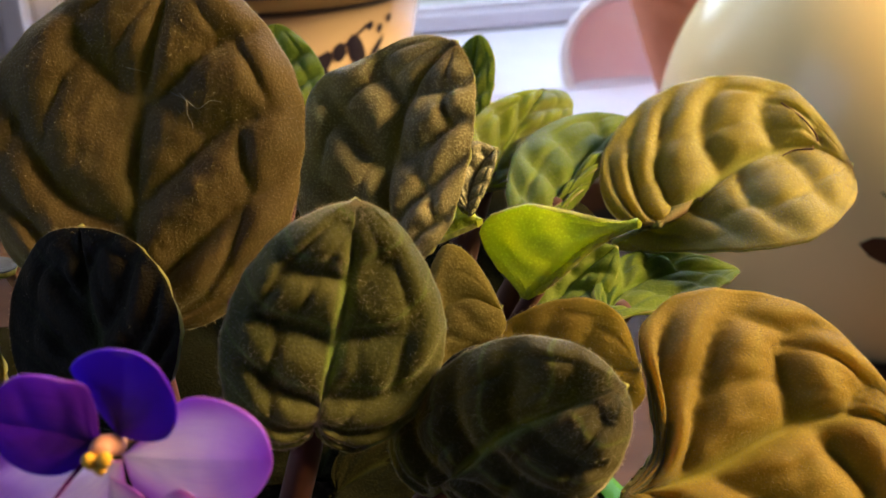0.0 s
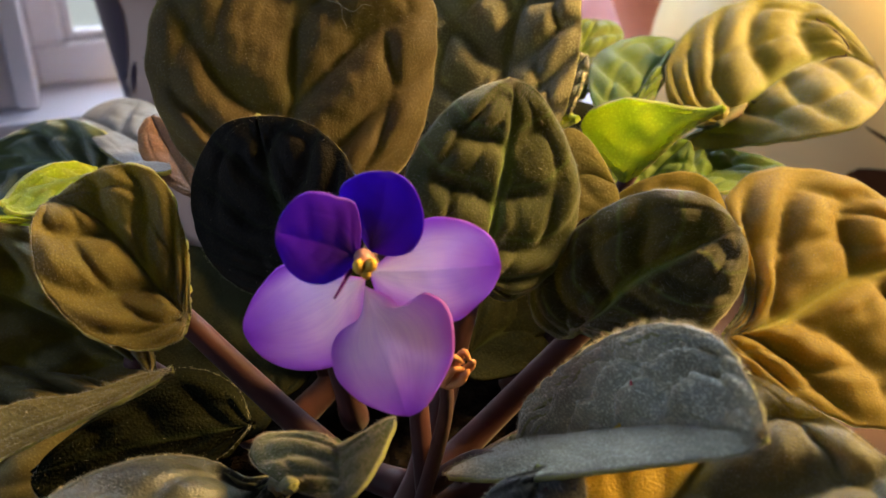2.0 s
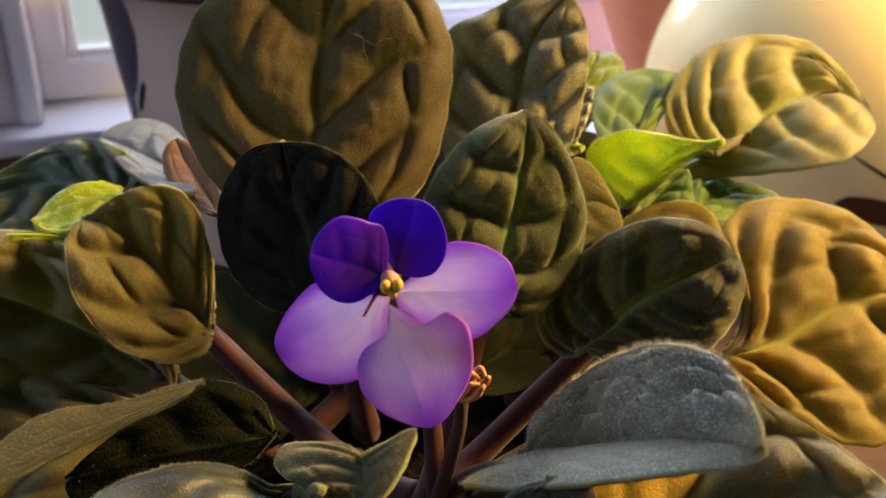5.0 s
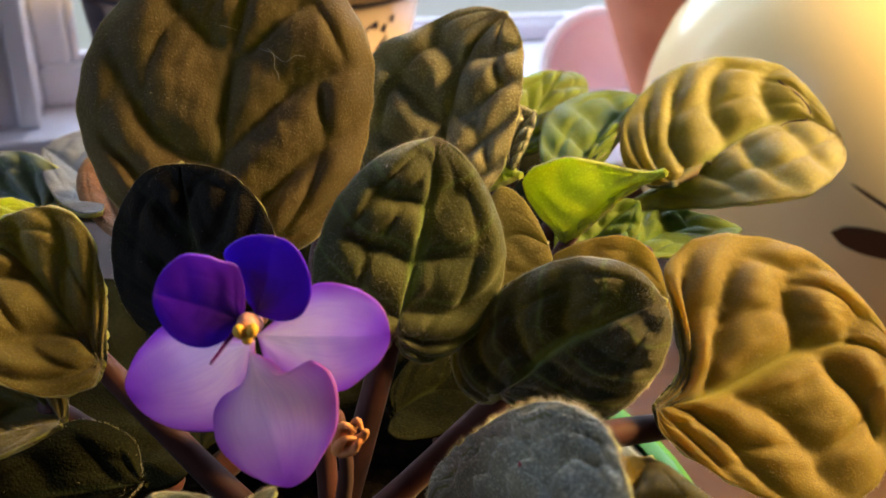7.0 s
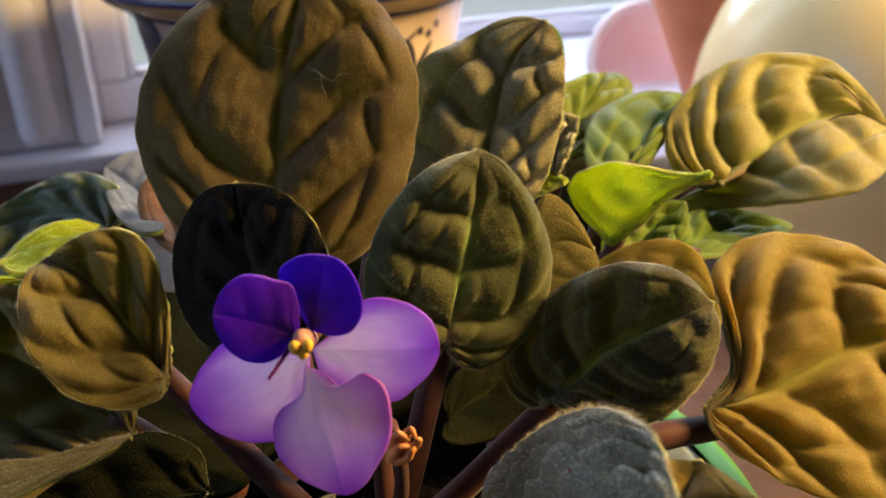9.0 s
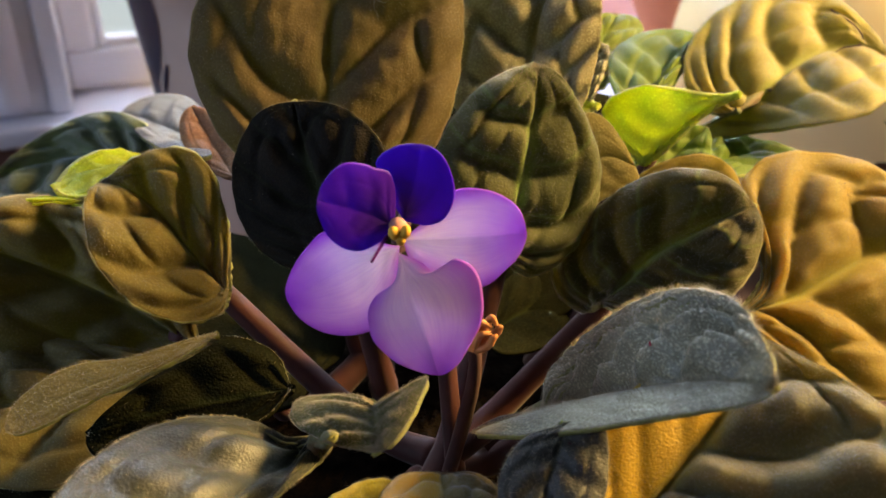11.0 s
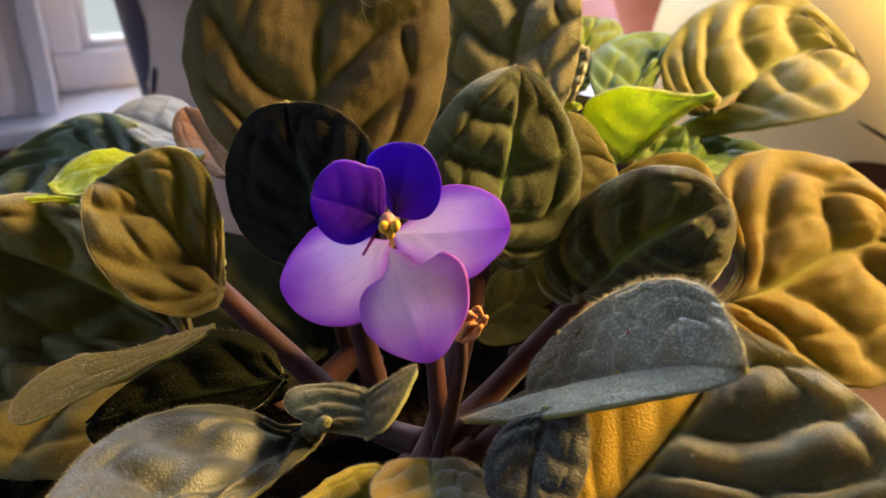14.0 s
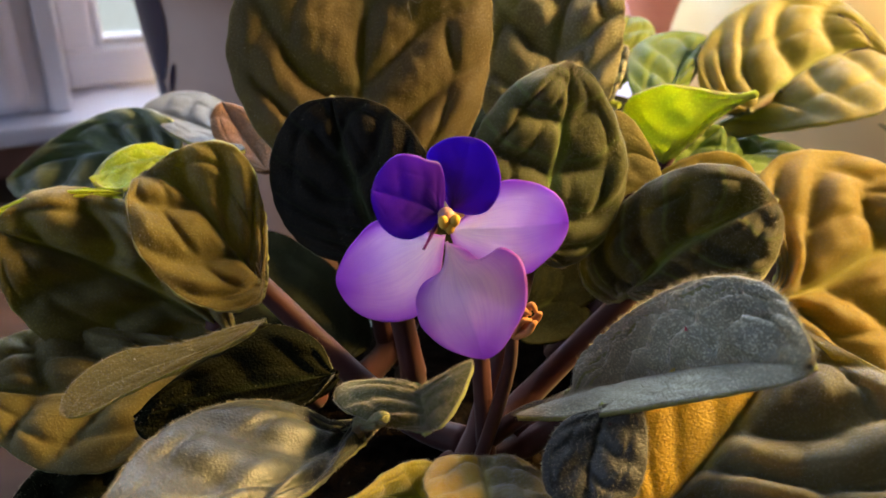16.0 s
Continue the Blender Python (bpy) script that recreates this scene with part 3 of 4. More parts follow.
def hairs(leaf_ob, verts, faces, n, count, edge, length, seed, nu, nv):
    """Fine pale hairs standing on a leaf's face and margin, one thin sliver each."""
    rnd = random.Random(seed)
    vs, fs = [], []
    width = 2 * nv + 1
    rim = [i * width for i in range(nu + 1)] + [i * width + width - 1 for i in range(nu + 1)]
    for k in range(count + edge):
        if k < count:
            f = faces[rnd.randrange(len(faces))]
            a, b = rnd.random(), rnd.random()
            p = (verts[f[0]] * (1 - a) + verts[f[1]] * a) * (1 - b) + (verts[f[3]] * (1 - a) + verts[f[2]] * a) * b
            fn = (verts[f[1]] - verts[f[0]]).cross(verts[f[3]] - verts[f[0]])
            if fn.length < 1e-12:
                continue
            fn.normalize()
            if fn.dot(n) < 0:
                fn = -fn
            d = fn
        else:
            i = rnd.randrange(len(rim) - 1)
            if abs(rim[i + 1] - rim[i]) != width:
                continue
            p = verts[rim[i]].lerp(verts[rim[i + 1]], rnd.random())
            out = verts[rim[i]] - verts[rim[i] + (2 if i <= nu else -2)]
            if out.length < 1e-9:
                continue
            d = out.normalized() * 0.9 + n * rnd.uniform(-0.4, 0.9)
        d = (d + Vector((rnd.uniform(-0.5, 0.5), rnd.uniform(-0.5, 0.5), rnd.uniform(-0.5, 0.5)))).normalized()
        l = length * rnd.uniform(0.45, 1.15) * (1.0 if k < count else 1.1)
        w = Vector((rnd.uniform(-1, 1), rnd.uniform(-1, 1), rnd.uniform(-1, 1))).cross(d).normalized() * 0.000021
        b = len(vs)
        vs += [p - w, p + w, p + d * l * 0.6 + w * 0.5, p + d * l]
        fs += [(b, b + 1, b + 2), (b, b + 2, b + 3)]
    me = bpy.data.meshes.new("hairs")
    me.from_pydata(vs, [], fs)
    me.materials.append(HAIR)
    ob = new("hairs", me)
    ob.parent = leaf_ob
    return tagged(ob, label="fine pale velvet hairs", kind="stuff")


KINDS = {
    "green": (LEAF, UNDER, RIM), "dark": (LEAF_IN_SHADE, UNDER, RIM), "grey": (LEAF_GREY, UNDER, RIM),
    "young": (LEAF_YOUNG, UNDER_YOUNG, RIM), "olive": (LEAF_OLIVE, UNDER, RIM), "brown": (LEAF_BROWN, UNDER, RIM), "fresh": (LEAF_FRESH, UNDER, RIM), "shaded": (LEAF_SHADED, LEAF_SHADED, LEAF_SHADED), "umber": (LEAF_UMBER, UNDER, RIM), "slate": (LEAF_SLATE, UNDER, RIM), "teal": (LEAF_TEAL, UNDER, RIM), "blue": (LEAF_BLUE, UNDER, RIM), "velvet": (LEAF_VELVET, UNDER, RIM), "forest": (LEAF_FOREST, UNDER, RIM), "gold": (LEAF_GOLD, UNDER, RIM), "small": (LEAF_SMALL, UNDER, RIM), "mid": (LEAF_MID, UNDER, RIM), "deep": (LEAF_DEEP, UNDER, RIM), "dry": (LEAF_DRY, LEAF_DRY, LEAF_DRY),
}
plant = new("african_violet")
plant.location = (0, 0, 0)
tagged(plant, "velvety African violet with one two-tone purple flower, in a pot", "houseplant")
CROWN = Vector((-0.032, 0.088, 0.082))
leaf_seed = [3]


def leaf(label, B, T, L, R, M, look_="green", quilt=0.0010, lobes=(0.12, 0.12), q=0.6, **more):
    """A plain oval leaf between its base, tip and widest edges."""
    side, rib, left, right = oval(B, T, L, R, M, q, lobes)
    return shaped_leaf(label, B, T, side, rib, left, right, look_, quilt, **more)


def shaped_leaf(label, B, T, side, rib, left, right, look_="green", quilt=0.0010, roll=(0.0, 0.0), pad=0.0006, flip=False, wave=0.05,
                fuzz=0, edge=0, hair=0.0005, stalk=0.0024, bend=0.35, veins=3.7, thick=0.0009, fine=1.0, root=None, slant=0.36, blunt=True):
    """A leaf with the given rib and margins, its hairs and its stalk."""
    leaf_seed[0] += 1
    sd = leaf_seed[0]
    nu, nv = int(52 * fine), int(24 * fine)
    ob, verts, faces, n = blade_mesh("leaf", B, T, side, rib, left, right, quilt, veins, roll, pad, KINDS[look_], nu, nv, flip, wave, sd * 1.37, thick, slant=slant, blunt=blunt)
    ob.parent = plant
    tagged(ob, label)
    if fuzz or edge:
        hairs(ob, verts, faces, n, int(fuzz * 5), int(edge * 2.0), hair, sd, nu, nv)
    if stalk:
        Bv, Tv = Vector(B), Vector(T)
        back = (Bv - Tv).normalized()
        end = (CROWN if root is None else Vector(root)) + Vector((math.sin(sd * 2.1), math.cos(sd * 1.7), 0)) * 0.004
        d = (end - Bv).length
        dn = -n if flip else n
        midp = (Bv + end) / 2 + back * d * bend * 0.5 - Vector((0, 0, d * 0.08))
        part("petiole", tube([Bv - back * 0.004 - dn * (thick + stalk * 1.0), Bv - back * 0.002 - dn * (thick + stalk), midp - dn * 0.003, end], stalk * 0.7, stalk * 1.3), STEM, ob, "fleshy reddish-brown stalk", smooth=True)
    return ob


# ---- the plant's leaves ----
tall = shaped_leaf("large upright leaf with puckered olive-green face",
     (-0.0489, 0.1172, 0.1252), (-0.0421, 0.1399, 0.1790), (0.9925, -0.0088, -0.1216),
     [(0.297, -0.046, 0.000), (0.508, -0.053, 0.000), (0.767, -0.038, 0.000)],
     [(0.018, -0.191, 0.000), (0.119, -0.342, 0.000), (0.240, -0.437, 0.000), (0.411, -0.501, 0.000), (0.620, -0.480, 0.000), (0.781, -0.391, 0.000), (0.899, -0.261, 0.000), (0.970, -0.126, 0.000)],
     [(0.026, 0.147, 0.000), (0.113, 0.270, 0.000), (0.272, 0.354, 0.000), (0.507, 0.388, 0.000), (0.701, 0.366, 0.000), (0.859, 0.265, 0.000), (0.970, 0.126, 0.000)],
     'green', 0.0036, veins=3.2, roll=(-0.003,-0.003), fine=1.9, fuzz=2500, edge=1200, wave=0.02, root=(-0.045,0.120,0.080), slant=0.45)
shaped_leaf("upright leaf with grey-olive deeply veined face",
     (-0.0060, 0.1257, 0.1323), (0.0020, 0.1442, 0.1654), (0.9315, -0.3631, -0.0223),
     [(0.265, -0.153, 0.000), (0.532, -0.167, 0.000), (0.808, -0.127, 0.000)],
     [(-0.087, -0.177, 0.000), (0.000, -0.427, 0.000), (0.218, -0.594, 0.000), (0.486, -0.653, 0.000), (0.743, -0.620, 0.000), (0.881, -0.414, 0.000), (1.013, -0.184, 0.000)],
     [(0.096, 0.090, 0.000), (0.239, 0.155, 0.000), (0.505, 0.174, 0.000), (0.765, 0.148, 0.000), (0.904, 0.093, 0.000)],
     'velvet', 0.0034, fine=1.3, fuzz=2600, edge=900, stalk=0)
shaped_leaf("round leaf with scalloped fuzzy edge and green midrib",
     (-0.0179, 0.0979, 0.1226), (-0.0115, 0.1070, 0.1522), (0.9576, 0.1418, -0.2508),
     [(0.150, 0.006, 0.000), (0.394, 0.025, 0.000), (0.732, 0.018, 0.000)],
     [(-0.144, -0.057, 0.000), (-0.193, -0.175, 0.000), (-0.096, -0.353, 0.000), (0.143, -0.464, 0.000), (0.426, -0.472, 0.000), (0.678, -0.393, 0.000), (0.879, -0.235, 0.000)],
     [(-0.130, 0.070, 0.000), (-0.176, 0.236, 0.000), (-0.017, 0.447, 0.000), (0.219, 0.547, 0.000), (0.492, 0.530, 0.000), (0.763, 0.379, 0.000), (0.951, 0.186, 0.000)],
     'mid', 0.0030, roll=(-0.003,-0.004), fine=1.3, fuzz=3000, edge=1600, slant=0.5)
shaped_leaf("dark rounded leaf with pale green midrib",
     (-0.0004, 0.0984, 0.1102), (0.0240, 0.0955, 0.1297), (0.4757, -0.5618, -0.6768),
     [(0.195, -0.021, 0.000), (0.381, -0.067, -0.001), (0.709, -0.044, -0.001)],
     [(-0.135, -0.003, 0.000), (-0.206, -0.175, 0.026), (-0.133, -0.320, 0.053), (0.112, -0.429, 0.082), (0.449, -0.480, 0.114), (0.755, -0.410, 0.117), (0.939, -0.271, 0.090), (1.000, -0.134, 0.045)],
     [(0.059, 0.157, 0.033), (0.219, 0.320, 0.066), (0.496, 0.379, 0.099), (0.753, 0.327, 0.099), (0.925, 0.200, 0.066), (0.991, 0.094, 0.033)],
     'deep', 0.0032, roll=(-0.002,-0.004), fine=1.3, fuzz=2600, edge=1400, slant=0.45)
shaped_leaf("olive leaf tucked behind the dark rounded leaf",
     (0.0041, 0.1146, 0.1138), (0.0316, 0.1141, 0.1203), (0.2047, -0.4006, -0.8931),
     [(0.492, -0.072, 0.000)],
     [(0.077, -0.272, 0.000), (0.304, -0.407, 0.000), (0.552, -0.467, 0.000), (0.802, -0.450, 0.000), (0.962, -0.298, 0.000)],
     [(0.177, 0.201, 0.000), (0.496, 0.348, 0.000), (0.808, 0.285, 0.000), (0.991, 0.171, 0.000)],
     'olive', 0.0009, fuzz=900, edge=700, stalk=0)
leaf("narrow yellow-lit leaf edge behind the round leaf",
     (-0.0022, 0.1113, 0.1159), (0.0094, 0.1180, 0.1289), (0.0008, 0.1223, 0.1387), (0.0072, 0.1157, 0.1244), (0.0029, 0.1186, 0.1307),
     'umber', 0.0003, edge=400, stalk=0)
hairy = shaped_leaf("grey-green folded leaf with hairy pale margin",
     (-0.0125, 0.0845, 0.0984), (0.0070, 0.0453, 0.1290), (-0.6298, -0.6476, -0.4289),
     [(0.257, -0.009, 0.005), (0.545, -0.025, 0.013), (0.805, -0.023, 0.012)],
     [(-0.014, -0.071, 0.036), (0.070, -0.134, 0.069), (0.267, -0.214, 0.111), (0.502, -0.259, 0.134), (0.713, -0.250, 0.129), (0.872, -0.184, 0.095), (0.959, -0.094, 0.049), (0.994, -0.035, 0.018)],
     [(-0.128, 0.026, -0.013), (0.247, 0.308, 0.221), (0.390, 0.267, 0.161), (0.623, 0.175, 0.089), (0.828, 0.090, 0.030), (0.965, 0.030, -0.006)],
     'grey', (0.0050, 0.0003), fine=1.3, fuzz=1500, edge=2200, hair=0.001, pad=0.0004, slant=0.75, veins=4.4)
shaped_leaf("small folded young leaf with fuzzy rim",
     (-0.0413, 0.0683, 0.1116), (-0.0409, 0.0570, 0.1126), (0.8861, 0.0732, 0.4576),
     [(0.376, 0.014, -0.002), (0.755, 0.024, -0.003)],
     [(-0.387, -0.194, 0.025), (-0.780, -0.690, 0.089), (-0.973, -1.137, 0.146), (-0.643, -1.259, 0.162), (0.060, -0.908, 0.117), (0.655, -0.426, 0.055)],
     [(0.110, 0.406, 0.080), (0.226, 0.848, 0.154), (0.736, 0.663, 0.144), (1.036, 0.391, 0.092), (1.099, 0.172, 0.026)],
     'small', (0.0012, 0.0004), fuzz=1800, edge=1400, stalk=0)
shaped_leaf("glossy folded leaf with bluish sheen",
     (-0.0467, 0.0582, 0.1143), (-0.0815, 0.0437, 0.1129), (0.3857, -0.9144, -0.1230),
     [(0.027, -0.344, -0.398), (0.388, -0.092, -0.252), (0.714, -0.011, -0.119)],
     [(-0.017, -0.390, -0.415), (0.083, -0.411, -0.373), (0.172, -0.539, -0.334), (0.366, -0.579, -0.253), (0.623, -0.497, -0.148), (0.819, -0.332, -0.069), (0.942, -0.154, -0.021)],
     [(-0.036, -0.288, -0.408), (0.216, -0.067, -0.280), (0.487, 0.105, -0.158), (0.775, 0.106, -0.076)],
     'blue', 0.0029, fuzz=1600, edge=2200, stalk=0)
# blade coloured near-black for the shade in its hollow
shaped_leaf("cupped leaf with curled pale margin, inner shade in its colour",
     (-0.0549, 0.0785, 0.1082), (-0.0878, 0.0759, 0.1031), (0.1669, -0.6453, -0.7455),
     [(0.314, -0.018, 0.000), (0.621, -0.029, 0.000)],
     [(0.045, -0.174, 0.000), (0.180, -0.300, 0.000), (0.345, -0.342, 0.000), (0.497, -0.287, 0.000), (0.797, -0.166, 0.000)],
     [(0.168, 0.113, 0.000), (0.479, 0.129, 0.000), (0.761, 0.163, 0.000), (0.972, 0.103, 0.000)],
     'shaded', 0.0009, roll=(-0.004,0.0), fuzz=40, edge=500, pad=-0.001, stalk=0)
shaped_leaf("pale margin of the dark leaf, curled outwards",
     (-0.0652, 0.0785, 0.1190), (-0.0965, 0.0710, 0.1087), (0.3198, -0.8881, -0.3303),
     [(0.258, 0.013, 0.000), (0.665, -0.028, 0.000)],
     [(0.131, -0.041, 0.000), (0.404, -0.086, 0.000), (0.696, -0.184, 0.000), (0.925, -0.135, 0.000)],
     [(0.150, 0.031, 0.000), (0.404, 0.047, 0.000), (0.679, 0.055, 0.000), (0.922, 0.064, 0.000)],
     'umber', 0.0002, pad=0.0, fuzz=900, edge=900, stalk=0)
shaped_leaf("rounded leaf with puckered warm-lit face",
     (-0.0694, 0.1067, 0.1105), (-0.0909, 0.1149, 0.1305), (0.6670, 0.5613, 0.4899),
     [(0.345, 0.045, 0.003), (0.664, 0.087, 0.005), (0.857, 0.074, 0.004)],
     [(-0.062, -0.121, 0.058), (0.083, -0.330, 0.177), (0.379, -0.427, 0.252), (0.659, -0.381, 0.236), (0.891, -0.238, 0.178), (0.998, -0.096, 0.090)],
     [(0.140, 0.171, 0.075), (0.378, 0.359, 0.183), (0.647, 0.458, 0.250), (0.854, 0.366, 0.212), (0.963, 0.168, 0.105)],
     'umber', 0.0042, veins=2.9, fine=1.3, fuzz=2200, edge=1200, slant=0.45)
shaped_leaf("leaf behind the flower, its shade darkened into the colour",
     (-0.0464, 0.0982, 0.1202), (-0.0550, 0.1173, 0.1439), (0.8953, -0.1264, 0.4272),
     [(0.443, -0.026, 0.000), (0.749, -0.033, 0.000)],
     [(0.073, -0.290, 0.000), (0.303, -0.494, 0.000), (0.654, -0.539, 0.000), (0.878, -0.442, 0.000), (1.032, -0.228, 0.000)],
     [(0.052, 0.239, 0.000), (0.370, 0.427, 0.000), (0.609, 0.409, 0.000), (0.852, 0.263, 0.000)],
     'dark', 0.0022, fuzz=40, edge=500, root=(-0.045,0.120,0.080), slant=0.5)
leaf("outer leaf with silvery green puckers",
     (-0.0994, 0.1643, 0.1141), (-0.1439, 0.1770, 0.1061), (-0.1110, 0.1763, 0.1253), (-0.1175, 0.1600, 0.1029), (-0.1190, 0.1768, 0.1139),
     'teal', 0.0036, fuzz=600, edge=400, stalk=0)
leaf("outer blue-green leaf against the pot",
     (-0.0778, 0.1426, 0.1276), (-0.1134, 0.2017, 0.1174), (-0.0959, 0.1976, 0.1230), (-0.0878, 0.1430, 0.1269), (-0.0936, 0.1695, 0.1232),
     'slate', 0.0008, stalk=0)
leaf("small yellow-green leaf seen from below",
     (-0.0918, 0.1398, 0.1245), (-0.1031, 0.1216, 0.1268), (-0.0989, 0.1359, 0.1291), (-0.0972, 0.1259, 0.1228), (-0.0990, 0.1319, 0.1255),
     'young', 0.0010, flip=True, stalk=0)
leaf("broad dark leaf with curled yellow-green edge",
     (-0.0759, 0.1025, 0.1014), (-0.1188, 0.1103, 0.1220), (-0.0981, 0.1138, 0.1275), (-0.1044, 0.0991, 0.0995), (-0.0995, 0.1117, 0.1119),
     'umber', 0.0046, roll=(-0.003,0.0), fuzz=1200, edge=600, root=(-0.058,0.115,0.080))
shaped_leaf("curled yellow-green edge of the broad dark leaf",
     (-0.0954, 0.1152, 0.1266), (-0.1217, 0.1116, 0.1233), (0.1703, -0.4496, -0.8769),
     [(0.258, -0.051, 0.000), (0.604, -0.067, 0.000)],
     [(0.102, -0.045, 0.000), (0.366, -0.097, 0.000), (0.635, -0.105, 0.000), (0.835, -0.064, 0.000)],
     [(0.111, 0.003, 0.000), (0.378, -0.034, 0.000), (0.612, -0.027, 0.000), (0.814, 0.021, 0.000)],
     'young', 0.0002, edge=300, stalk=0)
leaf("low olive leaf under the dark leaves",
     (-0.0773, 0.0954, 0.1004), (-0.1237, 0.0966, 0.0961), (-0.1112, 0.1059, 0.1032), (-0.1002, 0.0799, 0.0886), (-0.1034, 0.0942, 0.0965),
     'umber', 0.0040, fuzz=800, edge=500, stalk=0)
# near-black blade: shade low beside the pot is in its colour
leaf("lowest leaf over the table, its shade in the colour",
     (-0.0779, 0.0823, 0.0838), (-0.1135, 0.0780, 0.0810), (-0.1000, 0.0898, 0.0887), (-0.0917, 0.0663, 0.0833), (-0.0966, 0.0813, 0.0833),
     'shaded', 0.0020, fuzz=400, edge=300, stalk=0)
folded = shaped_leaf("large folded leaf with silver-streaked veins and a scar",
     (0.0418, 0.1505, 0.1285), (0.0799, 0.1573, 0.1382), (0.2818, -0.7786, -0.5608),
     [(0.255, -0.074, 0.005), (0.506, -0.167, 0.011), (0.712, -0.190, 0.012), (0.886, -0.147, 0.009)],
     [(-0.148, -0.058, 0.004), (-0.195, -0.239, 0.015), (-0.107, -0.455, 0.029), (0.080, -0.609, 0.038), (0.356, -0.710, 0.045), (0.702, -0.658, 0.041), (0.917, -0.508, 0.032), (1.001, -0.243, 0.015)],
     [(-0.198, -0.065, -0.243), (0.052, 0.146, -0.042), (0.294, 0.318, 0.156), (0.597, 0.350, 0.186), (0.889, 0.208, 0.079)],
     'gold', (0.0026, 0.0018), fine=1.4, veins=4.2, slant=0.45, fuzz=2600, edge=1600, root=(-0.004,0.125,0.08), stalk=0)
shaped_leaf("bright young leaf glowing with light from behind",
     (0.0144, 0.1296, 0.1248), (0.0324, 0.1282, 0.1395), (0.5527, -0.4275, -0.7154),
     [(0.292, -0.063, 0.000), (0.594, -0.112, 0.000), (0.822, -0.063, 0.000)],
     [(-0.058, -0.270, 0.000), (-0.029, -0.572, 0.000), (0.134, -0.641, 0.000), (0.393, -0.567, 0.000), (0.601, -0.386, 0.000), (0.788, -0.184, 0.000)],
     [(0.207, 0.040, 0.000), (0.543, -0.006, 0.000), (0.774, -0.012, 0.000)],
     'young', 0.0010, flip=True, fuzz=300, edge=900, stalk=0.0017, wave=0.08, root=(-0.004,0.125,0.080), blunt=False)
shaped_leaf("green leaf with pale turned margin",
     (0.0197, 0.1462, 0.1331), (0.0425, 0.1845, 0.1395), (0.8441, -0.4562, -0.2818),
     [(0.224, -0.024, 0.000), (0.600, -0.025, 0.000)],
     [(-0.108, -0.106, 0.000), (0.024, -0.214, 0.000), (0.330, -0.311, 0.000), (0.644, -0.280, 0.000), (0.873, -0.164, 0.000)],
     [(0.045, 0.051, 0.000), (0.435, 0.054, 0.000), (0.782, 0.046, 0.000)],
     'forest', 0.0026, roll=(0,-0.002), fuzz=600, edge=600, root=(-0.004,0.125,0.080), blunt=False)
leaf("yellow-green leaf lit through",
     (0.0094, 0.1624, 0.1312), (0.0238, 0.1957, 0.1420), (0.0055, 0.1685, 0.1429), (0.0290, 0.1876, 0.1374), (0.0155, 0.1785, 0.1366),
     'fresh', 0.0034, fuzz=200, edge=300, root=(-0.004,0.125,0.080))
leaf("small pale green leaf tip",
     (0.0045, 0.1403, 0.1361), (0.0095, 0.1472, 0.1454), (0.0011, 0.1471, 0.1449), (0.0082, 0.1425, 0.1405), (0.0057, 0.1448, 0.1406),
     'grey', 0.0008, edge=300, stalk=0)
leaf("small bright green leaf seen from below",
     (-0.0002, 0.1402, 0.1314), (0.0067, 0.1393, 0.1342), (-0.0001, 0.1467, 0.1375), (0.0013, 0.1380, 0.1316), (0.0024, 0.1413, 0.1335),
     'young', 0.0008, flip=True, edge=300, stalk=0)
leaf("dark green leaf standing behind",
     (0.0041, 0.1658, 0.1375), (0.0076, 0.1918, 0.1557), (-0.0003, 0.1864, 0.1447), (0.0112, 0.1825, 0.1485), (0.0060, 0.1834, 0.1457),
     'forest', 0.0016, edge=200, root=(-0.004,0.125,0.080))
leaf("pale blue-green leaf at the back",
     (-0.0307, 0.1681, 0.1406), (-0.0395, 0.2040, 0.1555), (-0.0520, 0.1935, 0.1454), (-0.0262, 0.1881, 0.1469), (-0.0387, 0.1938, 0.1466),
     'forest', 0.0020, root=(-0.058,0.115,0.080))
leaf("dark blue-green leaf low between the others",
     (0.0292, 0.1303, 0.1219), (0.0602, 0.1540, 0.1169), (0.0389, 0.1525, 0.1219), (0.0413, 0.1338, 0.1205), (0.0419, 0.1466, 0.1192),
     'forest', 0.0022, edge=300, root=(-0.004,0.125,0.080))
leaf("plain dark green leaf under the bright one",
     (0.0175, 0.1305, 0.1175), (0.0323, 0.1432, 0.1275), (0.0171, 0.1433, 0.1250), (0.0285, 0.1342, 0.1208), (0.0244, 0.1394, 0.1221),
     'forest', 0.0012, stalk=0)
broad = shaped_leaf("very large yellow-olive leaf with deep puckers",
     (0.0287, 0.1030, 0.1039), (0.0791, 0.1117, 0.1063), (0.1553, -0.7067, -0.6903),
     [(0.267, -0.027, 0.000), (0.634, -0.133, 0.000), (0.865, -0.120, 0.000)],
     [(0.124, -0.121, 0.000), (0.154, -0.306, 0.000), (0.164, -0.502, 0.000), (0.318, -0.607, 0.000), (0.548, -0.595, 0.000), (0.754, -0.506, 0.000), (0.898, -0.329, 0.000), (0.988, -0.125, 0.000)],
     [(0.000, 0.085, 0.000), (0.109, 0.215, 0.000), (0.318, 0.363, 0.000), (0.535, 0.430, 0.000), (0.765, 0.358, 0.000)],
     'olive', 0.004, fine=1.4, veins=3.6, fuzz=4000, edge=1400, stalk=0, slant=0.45)
